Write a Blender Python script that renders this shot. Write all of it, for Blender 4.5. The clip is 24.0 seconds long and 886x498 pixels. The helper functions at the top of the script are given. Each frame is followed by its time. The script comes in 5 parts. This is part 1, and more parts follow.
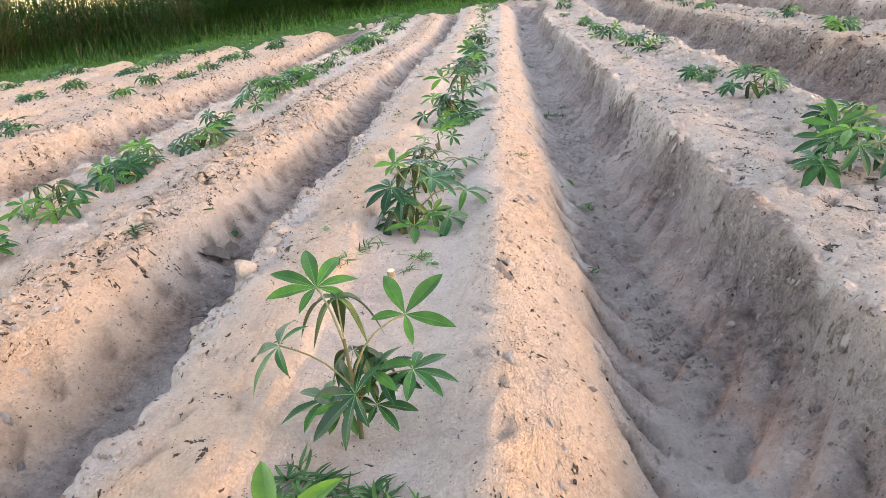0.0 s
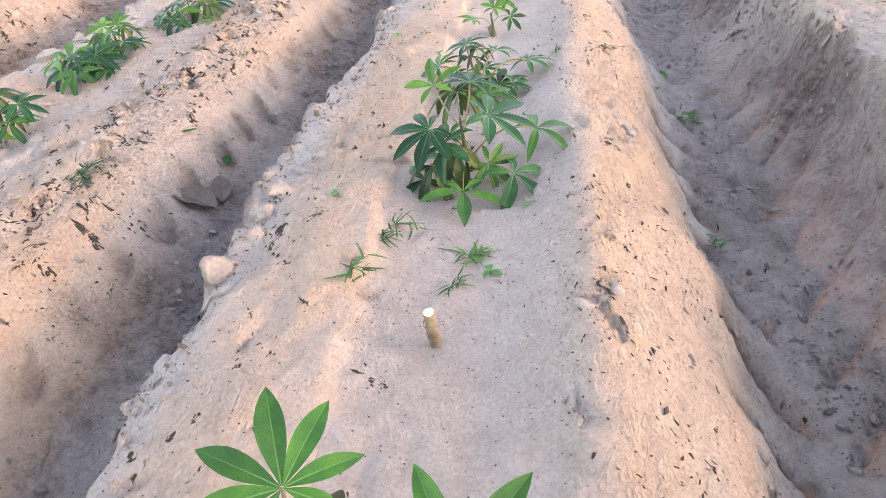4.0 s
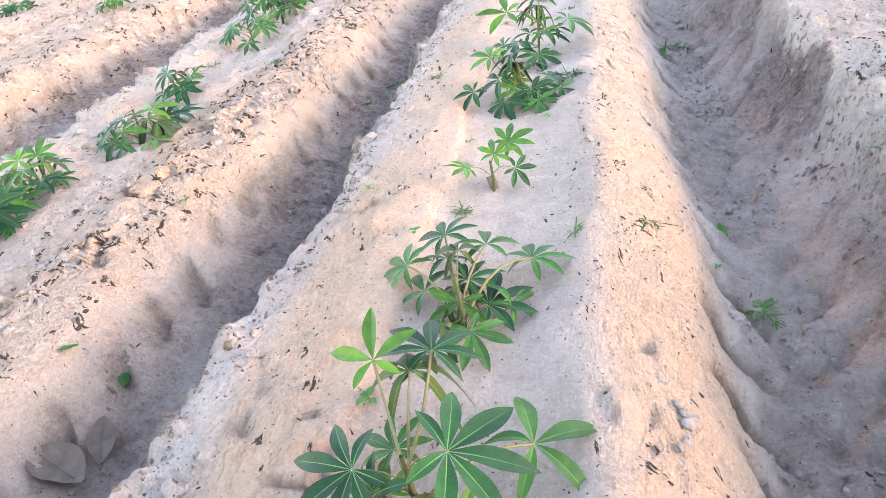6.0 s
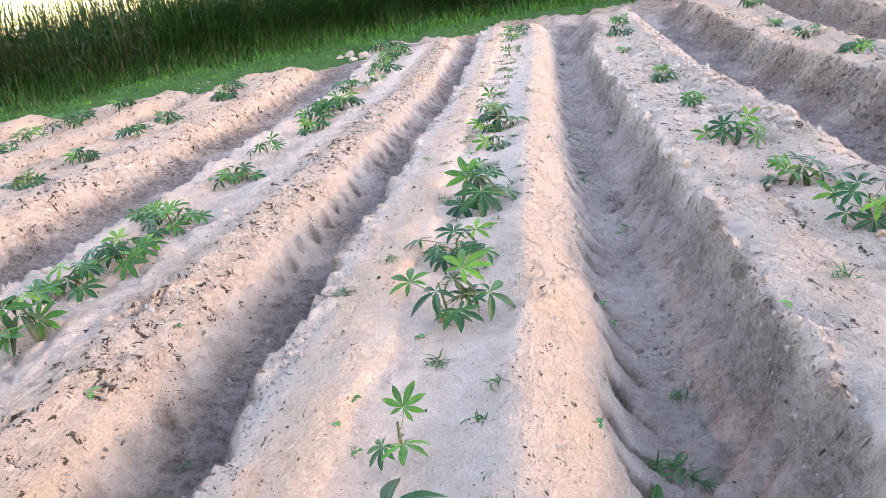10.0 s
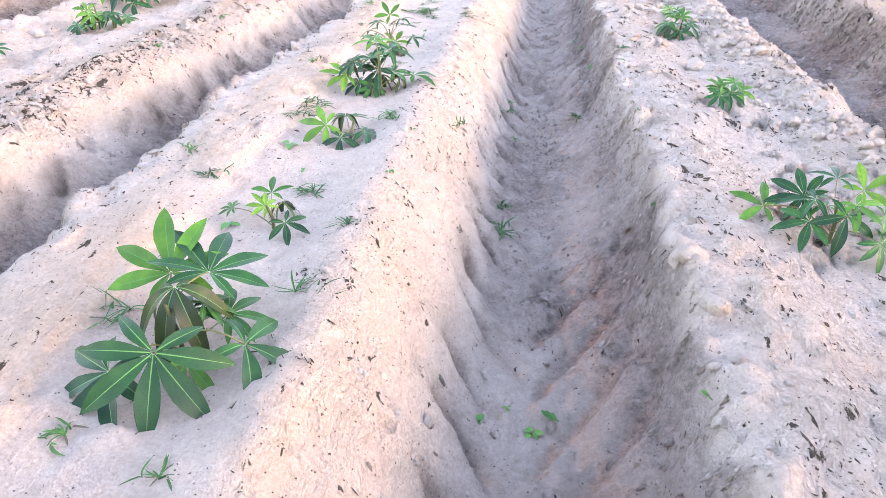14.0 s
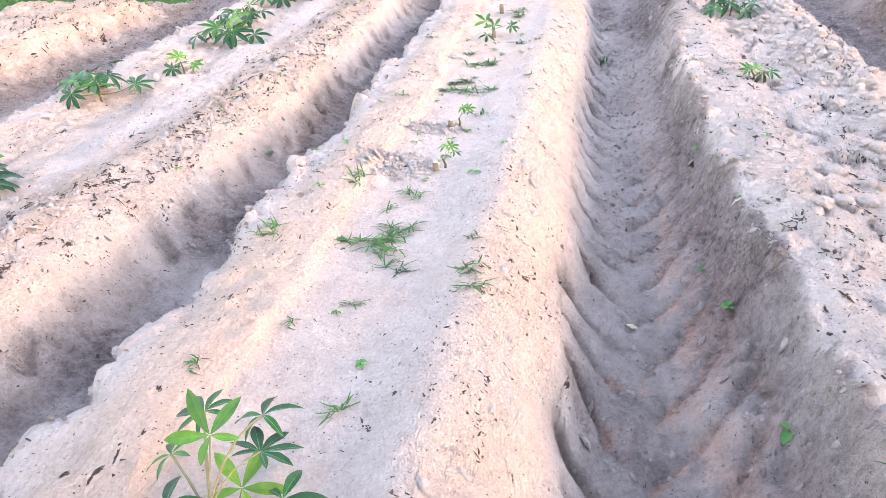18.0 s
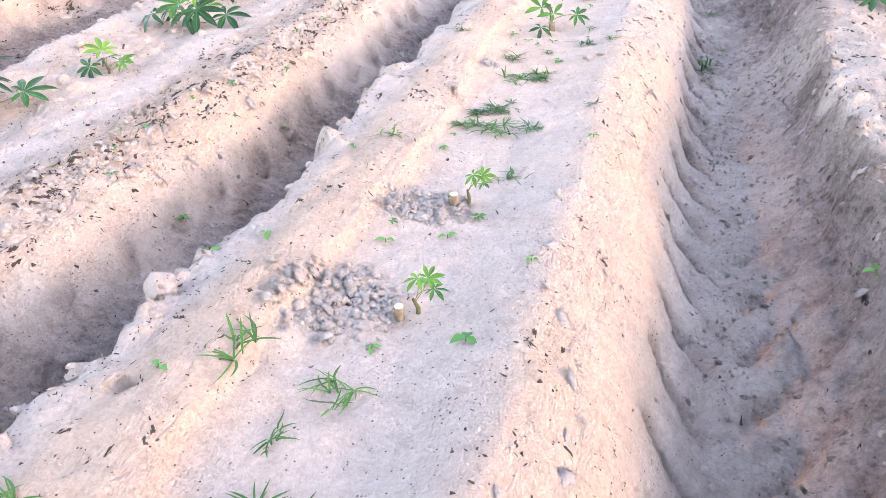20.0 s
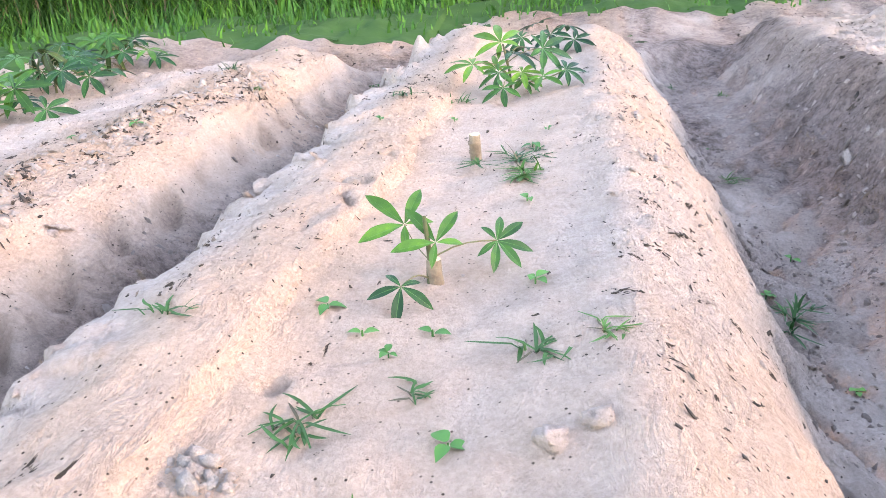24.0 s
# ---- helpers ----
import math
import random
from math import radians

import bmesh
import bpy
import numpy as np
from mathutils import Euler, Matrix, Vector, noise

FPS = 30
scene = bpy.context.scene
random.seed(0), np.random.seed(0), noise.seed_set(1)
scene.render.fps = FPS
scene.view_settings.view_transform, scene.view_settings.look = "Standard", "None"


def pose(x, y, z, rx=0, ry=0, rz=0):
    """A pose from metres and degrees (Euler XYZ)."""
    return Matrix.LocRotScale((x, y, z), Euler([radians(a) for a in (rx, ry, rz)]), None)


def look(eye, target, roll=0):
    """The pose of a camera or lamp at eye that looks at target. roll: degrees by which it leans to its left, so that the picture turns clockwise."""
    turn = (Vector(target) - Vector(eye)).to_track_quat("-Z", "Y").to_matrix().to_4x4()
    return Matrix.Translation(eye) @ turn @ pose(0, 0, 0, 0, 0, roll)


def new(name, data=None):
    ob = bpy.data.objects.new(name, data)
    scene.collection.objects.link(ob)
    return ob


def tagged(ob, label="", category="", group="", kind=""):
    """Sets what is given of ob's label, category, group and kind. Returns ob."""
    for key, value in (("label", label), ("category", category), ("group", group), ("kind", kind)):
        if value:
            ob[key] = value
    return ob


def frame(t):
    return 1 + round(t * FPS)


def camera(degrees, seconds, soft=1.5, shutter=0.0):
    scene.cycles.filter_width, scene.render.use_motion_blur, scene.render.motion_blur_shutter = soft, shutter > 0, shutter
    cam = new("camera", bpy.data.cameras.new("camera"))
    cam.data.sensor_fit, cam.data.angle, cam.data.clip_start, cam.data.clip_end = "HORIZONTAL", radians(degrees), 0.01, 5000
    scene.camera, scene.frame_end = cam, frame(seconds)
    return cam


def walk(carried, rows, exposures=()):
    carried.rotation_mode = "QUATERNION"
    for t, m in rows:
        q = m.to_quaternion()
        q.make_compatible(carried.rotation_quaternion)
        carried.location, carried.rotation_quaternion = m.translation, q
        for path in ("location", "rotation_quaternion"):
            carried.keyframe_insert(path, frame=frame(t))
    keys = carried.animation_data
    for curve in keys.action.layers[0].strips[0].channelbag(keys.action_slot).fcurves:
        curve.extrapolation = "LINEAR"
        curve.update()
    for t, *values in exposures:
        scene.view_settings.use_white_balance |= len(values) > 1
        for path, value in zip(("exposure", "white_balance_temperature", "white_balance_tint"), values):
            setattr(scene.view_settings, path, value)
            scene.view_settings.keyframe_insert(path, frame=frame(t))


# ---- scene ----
cam = camera(61.5, 24.0, 0.8)
PATH = [
    (0, (0.267, 0.037, 0.636), (0.060, 1.909, -0.038), -6.80),
    (0.5, (0.239, 0.029, 0.603), (-0.096, 1.881, -0.074), -6.61),
    (1, (0.196, 0.070, 0.553), (-0.226, 1.893, -0.151), -7.53),
    (1.5, (0.151, 0.136, 0.437), (-0.255, 1.929, -0.351), -6.95),
    (3.5, (0.155, 0.559, 0.566), (-0.178, 2.221, -0.496), -8.31),
    (4, (0.179, 0.733, 0.665), (-0.162, 2.399, -0.387), -8.89),
    (4.5, (0.171, 0.899, 0.701), (-0.188, 2.570, -0.339), -9.55),
    (5, (0.171, 1.061, 0.725), (-0.216, 2.736, -0.297), -10.01),
    (5.5, (0.208, 1.262, 0.727), (-0.212, 2.943, -0.273), -10.35),
    (6, (0.225, 1.464, 0.730), (-0.211, 3.156, -0.243), -10.38),
    (6.5, (0.208, 1.692, 0.730), (-0.229, 3.402, -0.211), -10.52),
    (7, (0.245, 1.914, 0.728), (-0.171, 3.650, -0.173), -10.34),
    (7.5, (0.298, 2.102, 0.770), (-0.089, 3.871, -0.081), -10.06),
    (8, (0.314, 2.357, 0.774), (-0.058, 4.164, 0.003), -10.03),
    (8.5, (0.321, 2.602, 0.806), (-0.048, 4.434, 0.093), -9.85),
    (9, (0.345, 2.853, 0.876), (-0.023, 4.699, 0.202), -9.60),
    (9.5, (0.307, 3.083, 0.885), (-0.042, 4.937, 0.222), -8.99),
    (10, (0.314, 3.282, 0.901), (0.016, 5.138, 0.217), -8.02),
    (10.5, (0.441, 3.544, 0.903), (0.234, 5.396, 0.178), -6.46),
    (11, (0.524, 3.770, 0.872), (0.433, 5.607, 0.088), -4.11),
    (11.5, (0.551, 4.039, 0.869), (0.534, 5.856, 0.032), -2.85),
    (13.5, (0.550, 5.137, 0.733), (0.530, 6.912, -0.188), 0.70),
    (14, (0.529, 5.341, 0.715), (0.340, 7.090, -0.236), 1.67),
    (14.5, (0.478, 5.556, 0.679), (0.139, 7.254, -0.321), 0.54),
    (15, (0.441, 5.806, 0.718), (0.048, 7.491, -0.286), -1.86),
    (15.5, (0.434, 6.143, 0.748), (0.075, 7.874, -0.187), -2.92),
    (16, (0.412, 6.438, 0.750), (0.088, 8.191, -0.157), -2.86),
    (16.5, (0.440, 6.711, 0.755), (0.125, 8.470, -0.143), -2.35),
    (17, (0.479, 6.982, 0.767), (0.169, 8.748, -0.118), -2.12),
    (17.5, (0.439, 7.298, 0.756), (0.130, 9.066, -0.126), -2.02),
    (18, (0.409, 7.654, 0.759), (0.082, 9.408, -0.145), -2.26),
    (18.5, (0.373, 7.934, 0.778), (0.029, 9.673, -0.149), -1.90),
    (20.5, (0.370, 9.036, 0.658), (-0.197, 10.645, -0.386), -1.59),
    (21, (0.341, 9.300, 0.667), (-0.302, 10.850, -0.421), -1.14),
    (21.5, (0.338, 9.567, 0.680), (-0.358, 11.076, -0.432), -0.85),
    (22, (0.323, 9.828, 0.664), (-0.390, 11.326, -0.453), -0.35),
    (22.5, (0.300, 10.057, 0.666), (-0.383, 11.596, -0.413), 0.12),
    (23, (0.253, 10.337, 0.628), (-0.344, 11.968, -0.363), 0.05),
    (23.5, (0.207, 10.491, 0.514), (-0.265, 12.240, -0.335), -0.83),
    (24, (0.186, 10.535, 0.403), (-0.157, 12.373, -0.305), -2.85),
]
EXPOSURES = [(0.0, 3.36, 8350, 22), (1.5, 3.4, 8350, 22), (4.0, 3.5, 7950, 25), (5.0, 3.7, 7700, 26), (6.0, 3.8, 7650, 23), (8.0, 3.77, 7500, 22), (10.0, 3.56, 7450, 24), (11.5, 3.8, 7350, 25), (14.0, 3.99, 7400, 27), (18.0, 3.99, 7550, 28), (21.0, 3.96, 7550, 29), (24.0, 3.97, 7550, 26)]
walk(cam, [(t, look(eye, target, roll)) for t, eye, target, roll in PATH], EXPOSURES)

# ---- light: low hazy sun from the right, open sky ----
SUN_ELEV, SUN_AZ = 12.0, 98.0      # degrees; azimuth clockwise from +y
world = bpy.data.worlds.new("world")
scene.world = world
world.use_nodes = True
wn = world.node_tree
sky = wn.nodes.new("ShaderNodeTexSky")
sky.sky_type = "NISHITA"
sky.sun_disc = False
sky.sun_elevation = radians(SUN_ELEV)
sky.sun_rotation = radians(SUN_AZ)
sky.dust_density = 0.4
sky.ozone_density = 0.8
background = wn.nodes["Background"]
background.inputs["Strength"].default_value = 0.15
wn.links.new(sky.outputs[0], background.inputs["Color"])
sun_data = bpy.data.lights.new("sun", "SUN")
sun_data.energy, sun_data.angle, sun_data.color = 0.10, radians(4.0), (1.0, 0.5, 0.12)
sun = new("sun", sun_data)
sa, se = radians(SUN_AZ), radians(SUN_ELEV)
sun.matrix_world = look((0, 0, 0), (-math.sin(sa) * math.cos(se), -math.cos(sa) * math.cos(se), -math.sin(se)))
sun.location = (0, 0, 20)


# ---- materials ----
def shader(name, rough=0.9):
    m = bpy.data.materials.new(name)
    m.use_nodes = True
    nt = m.node_tree
    b = nt.nodes["Principled BSDF"]
    b.inputs["Roughness"].default_value = rough
    b.inputs["Specular IOR Level"].default_value = 0.25
    return m, nt, b


def add(nt, kind, **values):
    n = nt.nodes.new(kind)
    for k, v in values.items():
        n.inputs[k.replace("_", " ")].default_value = v
    return n


def ramp(nt, source, stops):
    r = nt.nodes.new("ShaderNodeValToRGB")
    while len(r.color_ramp.elements) < len(stops):
        r.color_ramp.elements.new(0.5)
    for e, (p, c) in zip(r.color_ramp.elements, stops):
        e.position, e.color = p, (*c, 1)
    nt.links.new(source, r.inputs[0])
    return r.outputs[0]


def mix(nt, a, b, fac, mode="MIX"):
    n = nt.nodes.new("ShaderNodeMix")
    n.data_type, n.blend_type = "RGBA", mode
    for socket, v in ((n.inputs[0], fac), (n.inputs[6], a), (n.inputs[7], b)):
        if isinstance(v, (float, int)):
            socket.default_value = v
        elif isinstance(v, tuple):
            socket.default_value = (*v, 1)
        else:
            nt.links.new(v, socket)
    return n.outputs[2]


def tex(nt, kind, coords, scale, **extra):
    n = nt.nodes.new(kind)
    n.inputs["Scale"].default_value = scale
    for k, v in extra.items():
        n.inputs[k].default_value = v
    nt.links.new(coords, n.inputs["Vector"])
    return n


def soil_material(name, light, mid, dark, red):
    m, nt, b = shader(name, 0.95)
    b.inputs["Specular IOR Level"].default_value = 0.1
    co = nt.nodes.new("ShaderNodeNewGeometry").outputs["Position"]
    along = nt.nodes.new("ShaderNodeMapping")
    along.inputs["Scale"].default_value = (1.6, 0.45, 1.0)
    nt.links.new(co, along.inputs["Vector"])
    broad = tex(nt, "ShaderNodeTexNoise", along.outputs[0], 2.4, Detail=5.0, Roughness=0.6).outputs[0]
    mottle = tex(nt, "ShaderNodeTexNoise", co, 34.0, Detail=5.0, Roughness=0.7).outputs[0]
    patch = tex(nt, "ShaderNodeTexNoise", co, 9.0, Detail=6.0, Roughness=0.65).outputs[0]
    grain = tex(nt, "ShaderNodeTexNoise", co, 150.0, Detail=5.0, Roughness=0.75).outputs[0]
    holes = tex(nt, "ShaderNodeTexVoronoi", co, 62.0)
    rare = ramp(nt, holes.outputs["Color"], [(0.44, (0, 0, 0)), (0.56, (1, 1, 1))])
    speck = mix(nt, (1.0, 1.0, 1.0), holes.outputs["Distance"], rare)
    c = ramp(nt, patch, [(0.3, mid), (0.68, light)])
    peach = nt.nodes.new("ShaderNodeAttribute")
    peach.attribute_name = "peach"
    c = mix(nt, c, red, mix(nt, peach.outputs["Color"], ramp(nt, broad, [(0.32, (0.55, 0.55, 0.55)), (0.62, (1, 1, 1))]), 1.0, "MULTIPLY"))
    c = mix(nt, c, ramp(nt, grain, [(0.36, (0.6, 0.58, 0.57)), (0.6, (1.1, 1.1, 1.1))]), 0.4, "MULTIPLY")
    c = mix(nt, c, ramp(nt, mottle, [(0.32, (0.78, 0.76, 0.75)), (0.5, (1.0, 1.0, 1.0)), (0.7, (1.1, 1.1, 1.1))]), 0.45, "MULTIPLY")
    c = mix(nt, c, dark, ramp(nt, speck, [(0.05, (0.9, 0.9, 0.9)), (0.13, (0, 0, 0))]))
    pin = tex(nt, "ShaderNodeTexVoronoi", co, 150.0)
    some = ramp(nt, pin.outputs["Color"], [(0.8, (0, 0, 0)), (0.84, (1, 1, 1))])
    c = mix(nt, c, dark, ramp(nt, mix(nt, (1.0, 1.0, 1.0), pin.outputs["Distance"], some), [(0.14, (0.95, 0.95, 0.95)), (0.3, (0, 0, 0))]))
    # one darkening for damp soil and for the shade of furrows and notches
    damp_shade = nt.nodes.new("ShaderNodeAttribute")
    damp_shade.attribute_name = "damp_shade"
    wet_shade = mix(nt, c, (0.66, 0.63, 0.64), 1.0, "MULTIPLY")
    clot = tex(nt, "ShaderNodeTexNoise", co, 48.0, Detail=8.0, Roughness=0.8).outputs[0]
    wet_shade = mix(nt, wet_shade, ramp(nt, clot, [(0.38, (0.42, 0.40, 0.40)), (0.52, (1.0, 1.0, 1.0)), (0.68, (1.22, 1.2, 1.2))]), 0.85, "MULTIPLY")
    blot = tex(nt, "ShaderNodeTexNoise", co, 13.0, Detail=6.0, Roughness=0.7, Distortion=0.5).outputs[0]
    wet_shade = mix(nt, wet_shade, ramp(nt, blot, [(0.36, (0.55, 0.53, 0.53)), (0.5, (1.0, 1.0, 1.0)), (0.66, (1.14, 1.14, 1.14))]), 0.9, "MULTIPLY")
    c = mix(nt, c, wet_shade, damp_shade.outputs["Fac"])
    # pits and cracks of the dried crust, with debris and their inner shade painted dark
    crust = nt.nodes.new("ShaderNodeAttribute")
    crust.attribute_name = "crust"
    lay = nt.nodes.new("ShaderNodeMapping")
    lay.inputs["Rotation"].default_value = (0.0, 0.0, 0.55)
    lay.inputs["Scale"].default_value = (1.7, 0.75, 1.0)
    nt.links.new(co, lay.inputs["Vector"])
    gaps = tex(nt, "ShaderNodeTexNoise", lay.outputs[0], 26.0, Detail=5.0, Roughness=0.62, Distortion=0.35).outputs[0]
    zone = tex(nt, "ShaderNodeTexNoise", co, 4.5, Detail=3.0, Roughness=0.6).outputs[0]
    here = mix(nt, crust.outputs["Color"], ramp(nt, zone, [(0.36, (0.25, 0.25, 0.25)), (0.6, (1, 1, 1))]), 1.0, "MULTIPLY")
    wide = tex(nt, "ShaderNodeTexNoise", lay.outputs[0], 15.0, Detail=6.0, Roughness=0.68, Distortion=0.6).outputs[0]
    gaps = mix(nt, gaps, wide, 1.0, "LIGHTEN")
    lean = nt.nodes.new("ShaderNodeMath")      # where the crust is strong, more of the gaps open
    lean.operation = "MULTIPLY_ADD"
    lean.inputs[1].default_value = 0.1
    nt.links.new(here, lean.inputs[0])
    nt.links.new(gaps, lean.inputs[2])
    pit = ramp(nt, lean.outputs[0], [(0.695, (0, 0, 0)), (0.72, (1, 1, 1))])
    lips = mix(nt, (0.0, 0.0, 0.0), ramp(nt, gaps, [(0.5, (0, 0, 0)), (0.54, (0.5, 0.5, 0.5)), (0.62, (1, 1, 1))]), here)
    c = mix(nt, c, dark, mix(nt, (0.0, 0.0, 0.0), pit, 0.94))
    nt.links.new(c, b.inputs["Base Color"])
    crumb = tex(nt, "ShaderNodeTexNoise", co, 70.0, Detail=7.0, Roughness=0.75).outputs[0]
    cells = tex(nt, "ShaderNodeTexVoronoi", co, 26.0).outputs["Distance"]
    b1 = add(nt, "ShaderNodeBump", Strength=0.9, Distance=0.017)
    nt.links.new(crumb, b1.inputs["Height"])
    b2 = add(nt, "ShaderNodeBump", Strength=0.25, Distance=0.010)
    nt.links.new(cells, b2.inputs["Height"])
    nt.links.new(b1.outputs[0], b2.inputs["Normal"])
    b3 = add(nt, "ShaderNodeBump", Strength=0.9, Distance=0.005)
    nt.links.new(grain, b3.inputs["Height"])
    nt.links.new(b2.outputs[0], b3.inputs["Normal"])
    b4 = add(nt, "ShaderNodeBump", Strength=1.0, Distance=0.014)
    nt.links.new(lips, b4.inputs["Height"])
    nt.links.new(b3.outputs[0], b4.inputs["Normal"])
    b5 = add(nt, "ShaderNodeBump", Strength=1.0, Distance=0.016)
    b5.invert = True
    nt.links.new(pit, b5.inputs["Height"])
    nt.links.new(b4.outputs[0], b5.inputs["Normal"])
    # soil under the damp and shade mask lies in small clots
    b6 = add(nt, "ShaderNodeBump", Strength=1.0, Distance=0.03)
    lumps = mix(nt, (0.5, 0.5, 0.5), mix(nt, clot, blot, 0.45), damp_shade.outputs["Color"])
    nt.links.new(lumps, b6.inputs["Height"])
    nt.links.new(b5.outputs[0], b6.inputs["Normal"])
    nt.links.new(b6.outputs[0], b.inputs["Normal"])
    return m


def leaf_material(name, a, b_col, c_col, rough=0.42, through_light=0.18):
    m, nt, b = shader(name, rough)
    b.inputs["Specular IOR Level"].default_value = 0.2
    info = nt.nodes.new("ShaderNodeObjectInfo")
    isl = nt.nodes.new("ShaderNodeNewGeometry")
    co = nt.nodes.new("ShaderNodeTexCoord").outputs["Object"]
    r = ramp(nt, info.outputs["Random"], [(0.0, a), (0.5, b_col), (1.0, c_col)])
    r = mix(nt, r, ramp(nt, isl.outputs["Random Per Island"], [(0.0, (0.5, 0.55, 0.6)), (1.0, (1.45, 1.35, 1.05))]), 0.75, "MULTIPLY")
    n = tex(nt, "ShaderNodeTexNoise", co, 40.0, Detail=4.0).outputs[0]
    r = mix(nt, r, ramp(nt, n, [(0.3, (0.75, 0.8, 0.75)), (0.7, (1.15, 1.1, 1.0))]), 0.6, "MULTIPLY")
    blotch = tex(nt, "ShaderNodeTexNoise", co, 3.2, Detail=2.0).outputs[0]
    r = mix(nt, r, ramp(nt, blotch, [(0.32, (0.6, 0.68, 0.8)), (0.55, (1.0, 1.0, 1.0)), (0.72, (1.7, 1.35, 0.95))]), 0.75, "MULTIPLY")
    nt.links.new(r, b.inputs["Base Color"])
    t = nt.nodes.new("ShaderNodeBsdfTranslucent")
    nt.links.new(r, t.inputs["Color"])
    ms = nt.nodes.new("ShaderNodeMixShader")
    ms.inputs[0].default_value = through_light
    out = nt.nodes["Material Output"]
    nt.links.new(b.outputs[0], ms.inputs[1])
    nt.links.new(t.outputs[0], ms.inputs[2])
    nt.links.new(ms.outputs[0], out.inputs[0])
    bp = add(nt, "ShaderNodeBump", Strength=0.3, Distance=0.002)
    nt.links.new(n, bp.inputs["Height"])
    nt.links.new(bp.outputs[0], b.inputs["Normal"])
    return m


def plain_material(name, a, b_col, scale, rough=0.8, bump=0.4):
    m, nt, b = shader(name, rough)
    co = nt.nodes.new("ShaderNodeTexCoord").outputs["Object"]
    n = tex(nt, "ShaderNodeTexNoise", co, scale, Detail=6.0, Roughness=0.65).outputs[0]
    isl = nt.nodes.new("ShaderNodeNewGeometry")
    r = ramp(nt, n, [(0.3, a), (0.7, b_col)])
    r = mix(nt, r, ramp(nt, isl.outputs["Random Per Island"], [(0.0, (0.65, 0.65, 0.65)), (1.0, (1.3, 1.3, 1.3))]), 0.6, "MULTIPLY")
    nt.links.new(r, b.inputs["Base Color"])
    bp = add(nt, "ShaderNodeBump", Strength=bump, Distance=0.01)
    nt.links.new(n, bp.inputs["Height"])
    nt.links.new(bp.outputs[0], b.inputs["Normal"])
    return m


SOIL = soil_material("sandy_soil", (0.455, 0.38, 0.34), (0.37, 0.298, 0.262), (0.032, 0.021, 0.014), (0.50, 0.335, 0.24))
CLOD = soil_material("clod_soil", (0.45, 0.37, 0.33), (0.36, 0.288, 0.255), (0.1, 0.075, 0.06), (0.45, 0.33, 0.24))
DARK_CRUMB = soil_material("damp_crumb_soil", (0.27, 0.222, 0.2), (0.19, 0.153, 0.138), (0.06, 0.045, 0.04), (0.22, 0.165, 0.13))
WALL_CRUMB = soil_material("furrow_wall_soil", (0.30, 0.228, 0.185), (0.19, 0.142, 0.115), (0.07, 0.052, 0.042), (0.27, 0.19, 0.135))
GREY_CLOD = soil_material("grey_clod_soil", (0.42, 0.37, 0.34), (0.32, 0.275, 0.25), (0.16, 0.14, 0.12), (0.38, 0.31, 0.26))
LEAF = leaf_material("cassava_leaf", (0.005, 0.031, 0.014), (0.009, 0.052, 0.017), (0.024, 0.085, 0.016))
YOUNG = leaf_material("young_cassava_leaf", (0.022, 0.088, 0.017), (0.042, 0.128, 0.019), (0.08, 0.178, 0.022))
WILT = leaf_material("drooping_shoot_leaf", (0.016, 0.03, 0.012), (0.025, 0.042, 0.016), (0.035, 0.065, 0.016))
RIB = plain_material("leaf_midrib", (0.04, 0.12, 0.03), (0.065, 0.15, 0.04), 60.0, 0.5, 0.1)
STALK = plain_material("leaf_stalk", (0.09, 0.12, 0.04), (0.14, 0.075, 0.045), 25.0, 0.5, 0.2)
STEM = plain_material("young_stem", (0.035, 0.055, 0.018), (0.07, 0.055, 0.03), 30.0, 0.6, 0.4)
BARK = plain_material("cutting_bark", (0.09, 0.065, 0.045), (0.2, 0.155, 0.11), 45.0, 0.85, 0.7)
PITH = plain_material("cut_wood", (0.38, 0.31, 0.2), (0.5, 0.43, 0.3), 50.0, 0.8, 0.2)
WEED = leaf_material("weed_blade", (0.018, 0.068, 0.024), (0.032, 0.10, 0.028), (0.055, 0.145, 0.03), 0.55)
SPROUT = leaf_material("seedling_leaf", (0.035, 0.13, 0.035), (0.055, 0.18, 0.045), (0.085, 0.22, 0.055), 0.5)
VERGE = leaf_material("verge_grass", (0.017, 0.076, 0.016), (0.028, 0.112, 0.021), (0.046, 0.15, 0.028), 0.6)
REED = leaf_material("tall_grass", (0.007, 0.029, 0.008), (0.011, 0.045, 0.012), (0.020, 0.074, 0.016), 0.6)
STRAW = plain_material("dry_straw", (0.06, 0.05, 0.03), (0.10, 0.083, 0.05), 8.0, 0.8, 0.2)
DRY_LEAF = plain_material("dead_leaf", (0.06, 0.043, 0.034), (0.12, 0.088, 0.07), 30.0, 0.8, 0.5)
CHIP = plain_material("dark_chips", (0.022, 0.016, 0.013), (0.06, 0.043, 0.032), 60.0, 0.9, 0.3)
TURF = plain_material("turf", (0.012, 0.045, 0.008), (0.028, 0.07, 0.015), 5.0, 0.95, 0.8)
TREE_BARK = plain_material("tree_bark", (0.22, 0.13, 0.06), (0.42, 0.27, 0.13), 6.0, 0.9, 0.8)
WEATHERED = plain_material("weathered_post", (0.12, 0.11, 0.10), (0.22, 0.2, 0.18), 14.0, 0.9, 0.6)


# ---- helpers of this scene ----
def hash2(i, j, seed):
    h = (i.astype(np.int64) * 374761393 + j.astype(np.int64) * 668265263 + seed * 974634777) & 0x7FFFFFFF
    h = ((h ^ (h >> 13)) * 1274126177) & 0x7FFFFFFF
    return ((h ^ (h >> 16)) & 0xFFFF) / 65535.0


